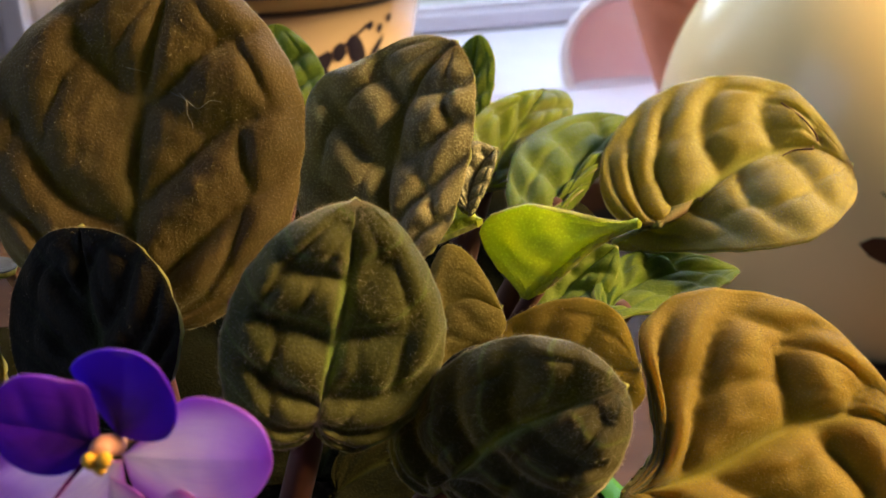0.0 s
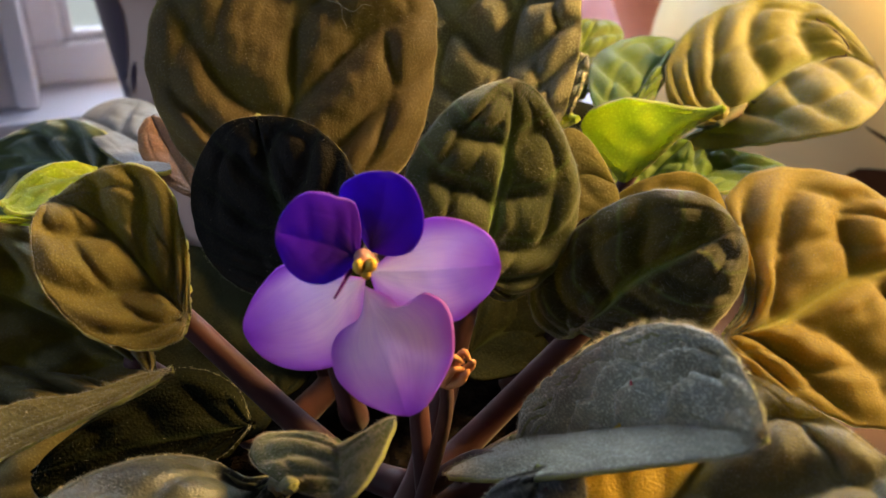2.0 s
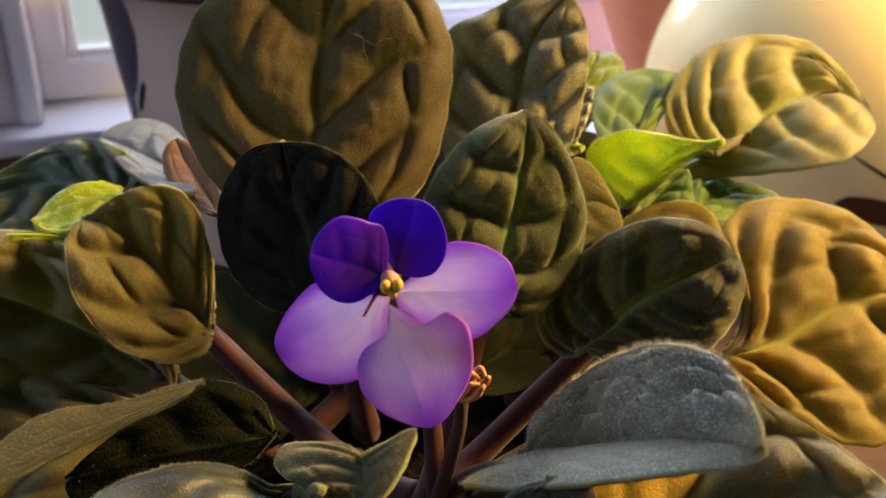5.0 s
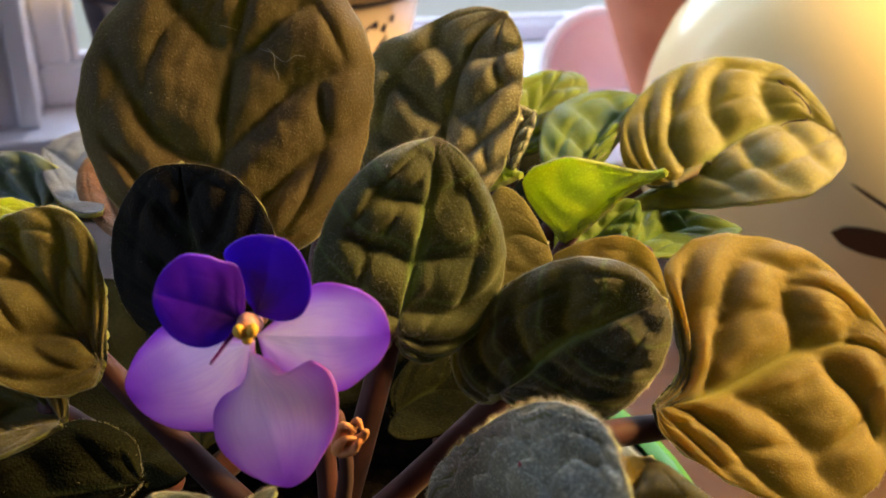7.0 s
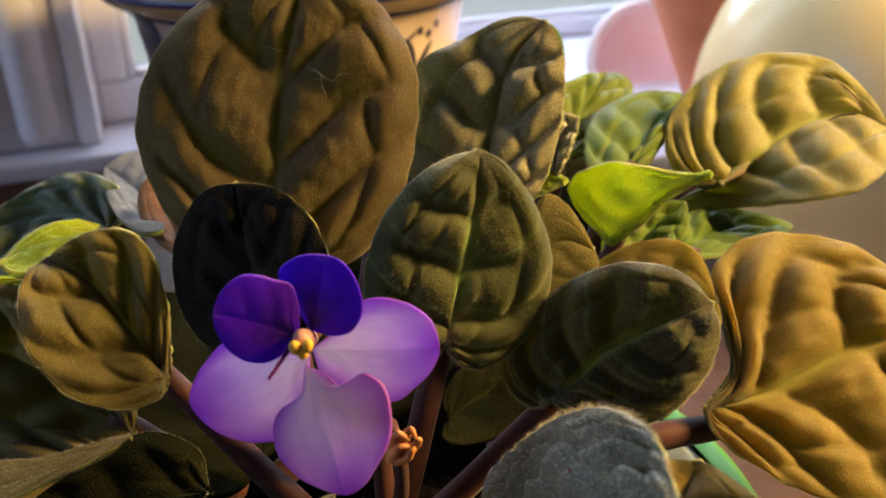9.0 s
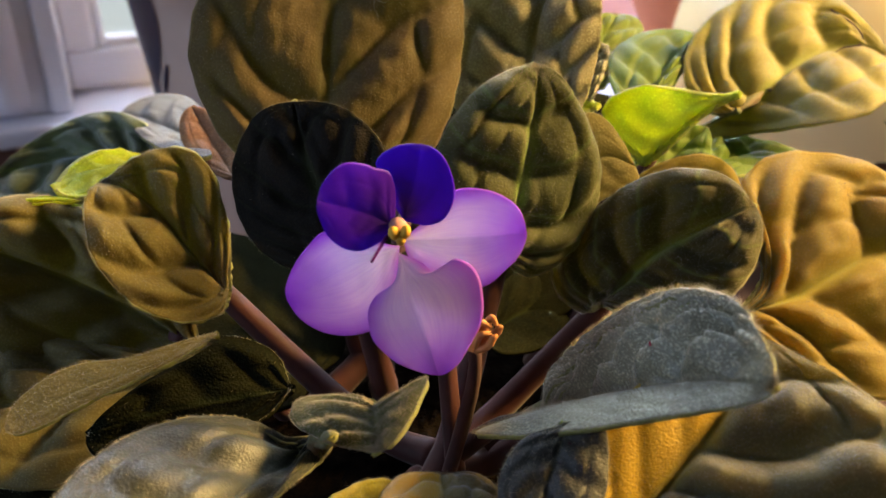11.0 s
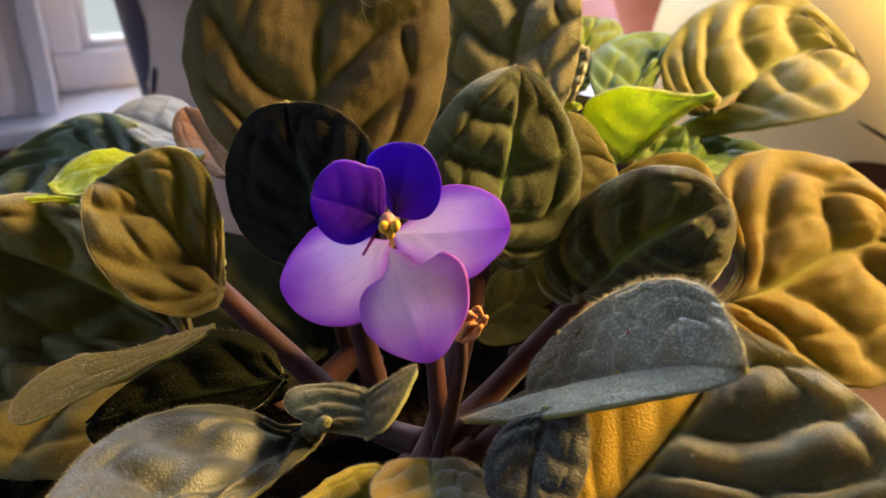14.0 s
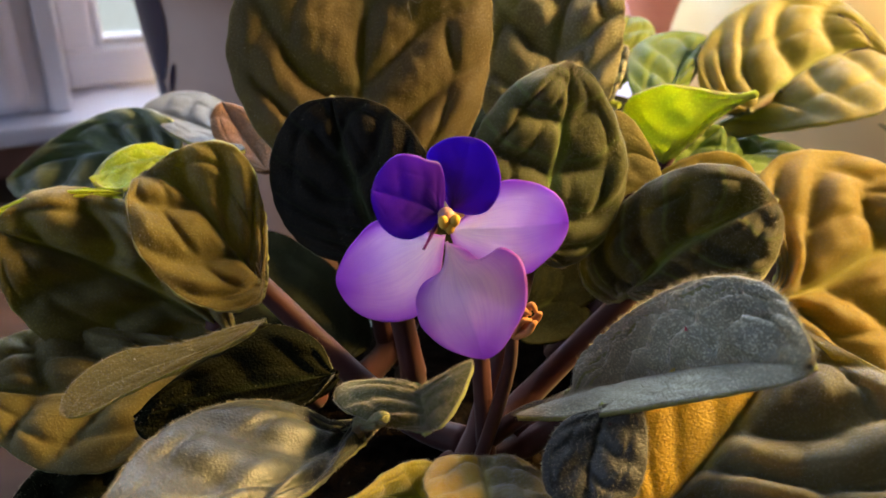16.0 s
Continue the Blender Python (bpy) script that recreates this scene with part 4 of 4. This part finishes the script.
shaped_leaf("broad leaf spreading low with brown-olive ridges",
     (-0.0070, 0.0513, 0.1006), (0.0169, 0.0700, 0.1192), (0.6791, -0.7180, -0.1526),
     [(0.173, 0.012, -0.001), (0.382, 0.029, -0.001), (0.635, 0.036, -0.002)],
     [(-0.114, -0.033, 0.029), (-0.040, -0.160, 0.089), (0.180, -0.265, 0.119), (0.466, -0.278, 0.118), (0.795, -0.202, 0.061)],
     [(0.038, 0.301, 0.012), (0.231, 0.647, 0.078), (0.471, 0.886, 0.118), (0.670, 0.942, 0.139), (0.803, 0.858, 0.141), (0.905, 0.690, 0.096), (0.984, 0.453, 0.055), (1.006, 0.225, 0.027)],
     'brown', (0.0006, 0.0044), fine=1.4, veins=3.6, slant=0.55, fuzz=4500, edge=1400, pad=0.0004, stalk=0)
shaped_leaf("small dark folded leaf near the crown",
     (-0.0141, 0.0601, 0.1131), (-0.0182, 0.0487, 0.1033), (0.9548, -0.2908, -0.0613),
     [(0.373, -0.048, 0.000), (0.689, -0.075, 0.000)],
     [(0.187, -0.342, 0.000), (0.563, -0.504, 0.000), (0.905, -0.410, 0.000)],
     [(-0.056, 0.308, 0.000), (0.260, 0.418, 0.000), (0.648, 0.403, 0.000), (0.900, 0.262, 0.000)],
     'slate', 0.0008, fuzz=1200, edge=900, stalk=0.0015)
leaf("yellowed leaf low at the front",
     (-0.0384, 0.0691, 0.0872), (-0.0564, 0.0456, 0.1048), (-0.0425, 0.0657, 0.1000), (-0.0487, 0.0470, 0.0974), (-0.0476, 0.0588, 0.0988),
     'gold', 0.0012, fuzz=400, edge=500, stalk=0.0015)
# shares the brown look, so its left half carries the painted lamp glow
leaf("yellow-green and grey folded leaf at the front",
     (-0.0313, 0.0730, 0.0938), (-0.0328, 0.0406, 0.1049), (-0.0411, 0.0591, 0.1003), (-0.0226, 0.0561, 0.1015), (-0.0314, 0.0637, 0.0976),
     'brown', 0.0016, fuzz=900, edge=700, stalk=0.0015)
# three dark blades added where only shade lies between the leaves
leaf("added dark leaf for the shade gap behind the flower",
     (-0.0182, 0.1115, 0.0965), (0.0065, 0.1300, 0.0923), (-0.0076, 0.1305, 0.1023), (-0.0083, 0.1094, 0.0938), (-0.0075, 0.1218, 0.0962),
     'shaded', 0.0010, stalk=0)
leaf("added dark leaf for the shade low in the rosette",
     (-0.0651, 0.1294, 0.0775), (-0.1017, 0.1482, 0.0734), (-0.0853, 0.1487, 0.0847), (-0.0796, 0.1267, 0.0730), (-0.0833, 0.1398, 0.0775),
     'shaded', 0.0012, stalk=0)
leaf("added dark leaf for the shade gap behind the round leaf",
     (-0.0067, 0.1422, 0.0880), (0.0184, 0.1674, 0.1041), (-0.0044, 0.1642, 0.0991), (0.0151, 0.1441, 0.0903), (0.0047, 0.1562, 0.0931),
     'shaded', 0.0012, stalk=0)
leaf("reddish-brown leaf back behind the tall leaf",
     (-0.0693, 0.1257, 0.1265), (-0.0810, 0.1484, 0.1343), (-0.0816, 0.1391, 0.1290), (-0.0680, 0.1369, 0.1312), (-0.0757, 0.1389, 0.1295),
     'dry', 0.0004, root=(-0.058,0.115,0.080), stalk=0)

# dark leaves added: two block window light, the third fills a shaded gap
leaf("added dark leaf keeping window light off the soil behind the crown",
     (-0.022, 0.118, 0.094), (0.006, 0.200, 0.122), (-0.060, 0.160, 0.112), (0.036, 0.160, 0.112), (-0.010, 0.160, 0.116), 'shaded', 0.0012, stalk=0)
leaf("added dark leaf keeping window light off the soil at the right",
     (0.000, 0.112, 0.090), (0.030, 0.142, 0.100), (0.002, 0.148, 0.102), (0.024, 0.116, 0.094), (0.014, 0.130, 0.100), 'shaded', 0.0012, stalk=0)
leaf("added dark leaf for the shade gap beside the pot rim",
     (-0.055, 0.112, 0.088), (-0.115, 0.150, 0.098), (-0.100, 0.105, 0.094), (-0.072, 0.160, 0.096), (-0.083, 0.132, 0.098), 'shaded', 0.0014, stalk=0)
part("petiole", tube([(0.036, 0.1060, 0.0975), (0.030, 0.1045, 0.0985), (0.012, 0.100, 0.0970), (-0.022, 0.090, 0.084)], 0.0022, 0.0030), STEM, broad, "fleshy reddish-brown stalk", smooth=True)


def on_leaf(ob, u, v, off=0.0003):
    """A point on a leaf's upper face: u from base to tip, v from the left margin (-1) over the rib to the right one (1)."""
    best = min(range(0, len(ob.data.loops), 3), key=lambda k: (ob.data.uv_layers[0].data[k].uv[0] - u) ** 2 + (ob.data.uv_layers[0].data[k].uv[1] - 0.5 - 0.5 * v) ** 2)
    w = ob.data.vertices[ob.data.loops[best].vertex_index]
    return w.co + w.normal * off


# dry crack across the folded leaf
SCAR = material("dry_scar", (0.07, 0.03, 0.012), 0.8)
for way in (((0.74, -0.62), (0.78, -0.42), (0.83, -0.24), (0.82, -0.06), (0.80, 0.08)), ((0.80, 0.08), (0.74, 0.06), (0.68, 0.10))):
    part("scar", tube([on_leaf(folded, u, v) for u, v in way], 0.00022, 0.00012, 6), SCAR, folded, "thin brown crack in the leaf", smooth=True)
# dust fibres caught in the velvet of the tall leaf
FIBRE = material("pale_fibre", (0.30, 0.27, 0.20), 0.6)
for way in (((0.66, 0.24), (0.645, 0.22), (0.62, 0.30), (0.60, 0.31), (0.585, 0.345), (0.56, 0.345)), ((0.635, 0.28), (0.615, 0.36), (0.63, 0.44), (0.625, 0.52)), ((0.70, -0.12), (0.705, -0.05), (0.70, 0.01))):
    part("fibre", tube([on_leaf(tall, u, v, 0.0009) for u, v in way], 0.00004, 0.00003, 5), FIBRE, tall, "thin pale dust fibre", smooth=True)
# red speck on the grey leaf
SPECK = material("red_speck", (0.35, 0.02, 0.04), 0.6)
part("speck", tube([on_leaf(hairy, 0.60, -0.22, 0.0003), on_leaf(hairy, 0.615, -0.26, 0.0005)], 0.00022, 0.00010, 6), SPECK, hairy, "tiny red speck", smooth=True)


# ---- the flower ----
flower = new("flower")
flower.parent = plant
tagged(flower, "open flower, two violet upper petals and three lilac lower ones")
PETALS = {"violet": (VIOLET, VIOLET), "lilac": (LILAC, LILAC)}
petal_seed = [40]


def petal(tone, B, T, side, rib, left, right, wave=0.05, pad=0.0002):
    petal_seed[0] += 1
    ob, _, _, _ = blade_mesh("petal", B, T, side, rib, left, right, 0.00010, 4, (0.0, 0.0), pad,
                             PETALS[tone], 48, 24, False, wave, petal_seed[0] * 2.3, 0.00026, True)
    ob.parent = flower
    return tagged(ob, "deep violet velvety petal" if tone == "violet" else "lilac petal with a pale throat")


petal("violet", (-0.0372, 0.0734, 0.1385), (-0.0474, 0.0709, 0.1440), (0.4388, 0.1337, 0.8886),
     [(0.329, 0.043, 0.000), (0.699, 0.030, 0.000)],
     [(0.064, -0.202, 0.000), (0.273, -0.427, 0.000), (0.619, -0.416, 0.000), (0.899, -0.189, 0.000)],
     [(0.156, 0.371, 0.000), (0.335, 0.593, 0.000), (0.536, 0.587, 0.000), (0.649, 0.590, 0.000), (0.875, 0.522, 0.000), (1.006, 0.270, 0.000)])
petal("violet", (-0.0359, 0.0751, 0.1386), (-0.0332, 0.0747, 0.1501), (0.9709, -0.0584, -0.2322),
     [(0.277, 0.014, 0.000), (0.659, 0.024, 0.000)],
     [(0.231, -0.188, 0.000), (0.493, -0.379, 0.000), (0.683, -0.464, 0.000), (0.906, -0.288, 0.000)],
     [(0.001, 0.286, 0.000), (0.130, 0.473, 0.000), (0.430, 0.525, 0.000), (0.780, 0.395, 0.000), (0.961, 0.215, 0.000)])
petal("lilac", (-0.0362, 0.0757, 0.1353), (-0.0186, 0.0728, 0.1371), (0.0322, -0.3737, -0.9270),
     [(0.415, 0.011, 0.000), (0.741, 0.007, 0.000)],
     [(0.215, -0.165, 0.000), (0.441, -0.373, 0.000), (0.718, -0.354, 0.000), (0.939, -0.211, 0.000)],
     [(0.080, 0.212, 0.000), (0.367, 0.360, 0.000), (0.622, 0.411, 0.000), (0.841, 0.269, 0.000), (0.955, 0.136, 0.000)])
petal("lilac", (-0.0366, 0.0763, 0.1339), (-0.0532, 0.0733, 0.1275), (0.3194, 0.2160, -0.9227),
     [(0.347, -0.012, 0.000), (0.660, -0.004, 0.000)],
     [(0.180, -0.170, 0.000), (0.471, -0.434, 0.000), (0.747, -0.317, 0.000), (0.938, -0.142, 0.000)],
     [(0.202, 0.417, 0.000), (0.401, 0.650, 0.000), (0.574, 0.672, 0.000), (0.802, 0.567, 0.000), (0.975, 0.295, 0.000)])
petal("lilac", (-0.0367, 0.0729, 0.1346), (-0.0318, 0.0652, 0.1188), (0.9503, -0.0315, 0.3096),
     [(0.283, -0.006, 0.000), (0.619, 0.004, 0.000)],
     [(0.203, -0.110, 0.000), (0.266, -0.289, 0.000), (0.401, -0.392, 0.000), (0.613, -0.404, 0.000), (0.835, -0.259, 0.000)],
     [(0.117, 0.144, 0.000), (0.217, 0.206, 0.000), (0.193, 0.309, 0.000), (0.169, 0.412, 0.000), (0.282, 0.517, 0.000), (0.498, 0.528, 0.000), (0.688, 0.457, 0.000), (0.871, 0.280, 0.000), (0.975, 0.152, 0.000)])

A0 = Vector((-0.0365, 0.0706, 0.1387))
for dx, dz, rr in ((-0.00075, 0.0001, 1.0), (0.00075, 0.0003, 0.95), (0.0001, -0.0008, 0.85)):
    part("anther", ellipsoid(A0 + Vector((dx, 0, dz)), (0.00085 * rr, 0.0008 * rr, 0.00115 * rr), pose(0, 0, 0, 10, 18 * dx / 0.00075, 0)), ANTHER, flower, "plump yellow pollen sac", smooth=True)
part("column", tube([(-0.0363, 0.0754, 0.1371), (-0.0368, 0.0730, 0.1389), A0 + Vector((0, 0.0008, 0.0004))], 0.0013, 0.0011), COLUMN, flower, "short pinkish column", smooth=True)
part("style", tube([(-0.0383, 0.0711, 0.1382), (-0.0404, 0.0670, 0.1364)], 0.00032, 0.00018, 8), STYLE, flower, "thin purple style", smooth=True)
TH = Vector((-0.0363, 0.0754, 0.1371))
part("flower_stalk", tube([TH + Vector((0, 0.001, 0)), TH + Vector((0.002, 0.012, -0.004)), TH + Vector((0.006, 0.016, -0.02)), CROWN + Vector((0.004, -0.003, 0))], 0.0011, 0.0019), STEM, flower, "brownish flower stalk", smooth=True)

# withered bud on its own stalk
BUD = Vector((-0.0243, 0.0752, 0.1193))
bud = new("withered_bud")
bud.parent = plant
tagged(bud, "withered orange-brown bud on a thin stalk")
BUDM = mottled("withered_bud", (0.42, 0.16, 0.05), (0.55, 0.26, 0.10), 500, 0.7, 0.4, 0.3, 0.0005)
for a in range(5):
    an = a * 1.257
    o = Vector((math.cos(an), -0.3 + 0.5 * math.sin(an), 0.9 * math.sin(an))) * 0.0014
    part("sepal", tube([BUD + o * 0.3 + Vector((-0.0014, 0, -0.0022)), BUD + o * 1.2, BUD + o * 1.1 + Vector((0.0008, -0.0008, 0.0016)), BUD + o * 0.5 + Vector((0.0016, -0.0012, 0.0012))], 0.00095, 0.0003, 8), BUDM, bud, smooth=True)
part("bud_stalk", tube([BUD + Vector((-0.0008, 0.0005, -0.0006)), BUD + Vector((-0.002, 0.003, 0.001)), BUD + Vector((-0.001, 0.005, -0.012)), CROWN + Vector((0.002, -0.004, 0))], 0.0008, 0.0014), STEM, bud, smooth=True)


# ---- pots and vessels ----
pot = new("flower_pot")
pot.location = (-0.022, 0.104, 0.0)
tagged(pot, "plastic pot with a green rim and a cloudy clear liner", "flower pot")
part("pot_body", lathe([(0.0, 0.0), (0.046, 0.0), (0.058, 0.066), (0.0602, 0.0755), (0.0585, 0.0755), (0.0560, 0.066), (0.044, 0.004), (0.0, 0.004)], 72), POT_PLASTIC, pot, smooth=True)
part("pot_rim", lathe([(0.0603, 0.0710), (0.0628, 0.0715), (0.0652, 0.0765), (0.0650, 0.0785), (0.0630, 0.0790), (0.0604, 0.0780)], 72), GREEN_PLASTIC, pot, "bright green plastic rim", smooth=True)
part("liner", lathe([(0.0500, 0.0735), (0.0545, 0.0755), (0.0585, 0.0768), (0.0602, 0.0772), (0.0600, 0.0762), (0.0545, 0.0745), (0.0500, 0.0725)], 72, 0.02), LINER, pot, "cloudy clear plastic liner", smooth=True)
soil = part("soil", lathe([(0.0, 0.0795), (0.02, 0.079), (0.040, 0.0775), (0.0505, 0.0752), (0.0495, 0.066)], 60, 0.04), SOIL, smooth=True)
soil.location = (-0.022, 0.104, 0.0)
tagged(soil, "dark crumbly potting soil in the pot", "soil", kind="stuff")

# cream rounded pot with a painted sprig
cream = new("cream_pot")
cream.location = (0.203, 0.362, 0.0)
tagged(cream, "round glazed cream ceramic pot with a painted brown sprig", "ceramic pot")
prof = []
for i in range(33):
    a = -0.80 + 1.85 * i / 32
    prof.append((0.106 * math.cos(a) ** 0.9, 0.0745 + 0.104 * math.sin(a)))
prof = [(0.0, prof[0][1])] + prof + [(prof[-1][0] - 0.006, prof[-1][1] + 0.001), (prof[-1][0] - 0.010, prof[-1][1] - 0.02)]
part("pot_body", lathe(prof, 96), CREAM, cream, smooth=True)

terra = new("terracotta_pot")
terra.location = (0.170, 0.520, SILL_Z)
tagged(terra, "plain terracotta flower pot standing near the window", "flower pot")
part("pot_body", lathe([(0.0, 0.0), (0.028, 0.0), (0.034, 0.006), (0.048, 0.040), (0.0605, 0.072), (0.068, 0.095), (0.072, 0.112), (0.069, 0.112), (0.057, 0.072), (0.0, 0.06)], 72), TERRACOTTA, terra, smooth=True)
part("pot_rim", lathe([(0.0718, 0.1122), (0.0760, 0.1130), (0.0790, 0.140), (0.0775, 0.142), (0.0735, 0.142), (0.0695, 0.1122)], 72), TERRACOTTA, terra, "thick rolled terracotta rim", smooth=True)

pinkv = new("pink_glass_saucer")
pinkv.location = (0.1345, 0.6000, 0.0340)
pinkv.rotation_euler = (radians(52), 0, radians(8))
pinkv.scale = (1.40, 1.40, 0.50)
tagged(pinkv, "small pink glass saucer with a white rim, leaning on the sill", "saucer")
part("dish", lathe([(0.0, 0.0), (0.018, 0.0), (0.026, 0.006), (0.034, 0.017), (0.0395, 0.032), (0.0375, 0.032), (0.032, 0.018), (0.024, 0.008), (0.0, 0.003)], 64), PINK_GLASS, pinkv, smooth=True)
part("dish_rim", lathe([(0.0393, 0.0315), (0.0410, 0.033), (0.0395, 0.0365), (0.0366, 0.0365), (0.0352, 0.033), (0.0370, 0.0315)], 64), WHITE_GLASS, pinkv, "thick whitish rim", smooth=True)

# painted faience pot
fai = new("faience_pot")
fai.location = (-0.086, 0.392, 0.0)
fai.scale = (1.25, 1.25, 1.0)
tagged(fai, "cream and yellow faience pot with blue-black painted sprigs", "ceramic pot")
part("pot_body", lathe([(0.0, 0.0), (0.042, 0.0), (0.046, 0.010), (0.053, 0.06), (0.0585, 0.115), (0.0615, 0.134), (0.069, 0.138), (0.0735, 0.144), (0.073, 0.151), (0.068, 0.153), (0.062, 0.149), (0.058, 0.135), (0.0, 0.134)], 96), FAIENCE, fai, smooth=True)
part("rim_band", lathe([(0.0645, 0.1352), (0.0702, 0.1385), (0.0742, 0.1442), (0.0739, 0.1470)], 96), RIM_YELLOW, fai, "ochre band under the rim", smooth=True)
part("rim_line", lathe([(0.0722, 0.1506), (0.0729, 0.1525), (0.0707, 0.1546), (0.0685, 0.1540), (0.0675, 0.1525)], 96), RIM_BLUE, fai, "blue painted rim line", smooth=True)

part("rim_line", lathe([(0.0612, 0.1322), (0.0624, 0.1330), (0.0645, 0.1348), (0.0640, 0.1354)], 96), INK_BLUE, fai, "dark line under the rim", smooth=True)
part("rim_line", lathe([(0.0732, 0.1420), (0.0746, 0.1432), (0.0749, 0.1444), (0.0746, 0.1452)], 96), RIM_BLUE, fai, "blue painted line round the rim", smooth=True)


def pot_radius(z):
    """Outer radius of the faience pot at a height."""
    steps = [(0.0, 0.042), (0.010, 0.046), (0.06, 0.053), (0.115, 0.0585), (0.134, 0.0615), (0.138, 0.069)]
    for (za, ra), (zb, rb) in zip(steps, steps[1:]):
        if z <= zb:
            return ra + (rb - ra) * (z - za) / (zb - za)
    return steps[-1][1]


def painted_stroke(angle, z, half_w, half_h, lean, mat):
    """A brush stroke that follows the pot's curved wall."""
    bm = bmesh.new()
    rings = []
    for i in range(9):
        f = i / 8 * 2 - 1
        w = half_w * math.sqrt(max(1 - f * f, 0.0)) + 0.00015
        row = []
        for j in range(5):
            g = (j / 4 * 2 - 1) * w + lean * f * half_h
            zz = z + f * half_h
            r = pot_radius(zz) + 0.00045
            a = radians(angle) + g / r
            row.append(bm.verts.new((r * math.cos(a), r * math.sin(a), zz)))
        rings.append(row)
    for a, b in zip(rings, rings[1:]):
        for j in range(4):
            bm.faces.new((a[j], a[j + 1], b[j + 1], b[j]))
    bmesh.ops.recalc_face_normals(bm, faces=bm.faces[:])
    return part("painted_stroke", bm, mat, fai, "blue-black painted stroke", smooth=True)


# sprig on the side towards the plant
for ang, z, w, h, lean in ((-66.2, 0.1149, 0.00194, 0.00845, 0.1), (-58.4, 0.1116, 0.00318, 0.00585, 0.4), (-51.9, 0.1162, 0.00230, 0.00390, 0.0), (-45.4, 0.1155, 0.00301, 0.00715, -0.3), (-38.9, 0.1110, 0.00150, 0.00845, 0.6),
                           (-36.3, 0.1227, 0.00115, 0.00195, 0.0), (-40.85, 0.1246, 0.00115, 0.00182, 0.0), (-32.4, 0.1260, 0.00106, 0.00182, 0.0), (-54.5, 0.1045, 0.00106, 0.00780, -0.5), (-62.3, 0.1019, 0.00124, 0.00650, 0.8), (-48, 0.1201, 0.00080, 0.00650, 1.2)):
    painted_stroke(ang, z, w, h, lean, INK_BLUE)
# long dark leaf and berries round the side
for ang, z, w, h, lean in ((-147, 0.109, 0.0135, 0.029, 0.25), (-146, 0.108, 0.0028, 0.0035, 0.0), (-145, 0.096, 0.003, 0.004, 0.2), (-150, 0.083, 0.0035, 0.007, -0.2), (-158, 0.075, 0.006, 0.011, 0.3), (-138, 0.088, 0.0014, 0.008, 0.5)):
    painted_stroke(ang, z, w, h, lean, INK_BLUE)

# sprig painted on the cream pot
def on_cream(angle, z, half_w, half_h, lean):
    bm = bmesh.new()
    rings = []
    for i in range(9):
        f = i / 8 * 2 - 1
        w = half_w * math.sqrt(max(1 - f * f, 0.0)) + 0.0002
        row = []
        for j in range(5):
            g = f * half_h
            zz = z + (j / 4 * 2 - 1) * w + lean * f * half_h
            sa = max(-0.999, min(0.999, (zz - 0.0745) / 0.104))
            r = 0.106 * math.cos(math.asin(sa)) ** 0.9 + 0.0005
            a = radians(angle) + g / r
            row.append(bm.verts.new((r * math.cos(a), r * math.sin(a), zz)))
        rings.append(row)
    for a, b in zip(rings, rings[1:]):
        for j in range(4):
            bm.faces.new((a[j], a[j + 1], b[j + 1], b[j]))
    bmesh.ops.recalc_face_normals(bm, faces=bm.faces[:])
    return part("painted_leaf", bm, BROWN_GLAZE, cream, "dark brown painted leaf", smooth=True)


on_cream(-113, 0.062, 0.0055, 0.016, -0.1)
on_cream(-112, 0.0765, 0.0007, 0.015, -0.5)


# gravel filling the faience pot
GRAVEL = mottled("beige_gravel", (0.36, 0.25, 0.15), (0.50, 0.38, 0.26), 90, 0.8, 0.4)
rg = random.Random(11)
gv, gf = [], []
for k in range(230):
    rr, an = 0.055 * math.sqrt(rg.random()), rg.uniform(0, 6.283)
    c = Vector((rr * math.cos(an), rr * math.sin(an), 0.1355 + 0.0025 * rg.random()))
    bm = bmesh.new()
    bmesh.ops.create_icosphere(bm, subdivisions=1, radius=rg.uniform(0.0022, 0.0045))
    base = len(gv)
    sq = Vector((rg.uniform(0.8, 1.3), rg.uniform(0.8, 1.2), rg.uniform(0.55, 0.9)))
    tw = pose(0, 0, 0, rg.uniform(-25, 25), rg.uniform(-25, 25), rg.uniform(0, 360)).to_3x3()
    bm.verts.index_update()
    gv += [c + tw @ Vector([q * w_ for q, w_ in zip(v.co, sq)]) * (1 + 0.15 * noise.noise(v.co * 400 + c * 900)) for v in bm.verts]
    gf += [tuple(base + v.index for v in f.verts) for f in bm.faces]
    bm.free()
gme = bpy.data.meshes.new("gravel")
gme.from_pydata(gv, [], gf)
gme.polygons.foreach_set("use_smooth", [True] * len(gf))
gme.materials.append(GRAVEL)
gravel = new("gravel", gme)
gravel.matrix_world = Matrix.Translation(fai.location) @ Matrix.Diagonal((1.25, 1.25, 1.0, 1))
tagged(gravel, "beige rounded gravel filling the painted pot", "gravel", kind="stuff")
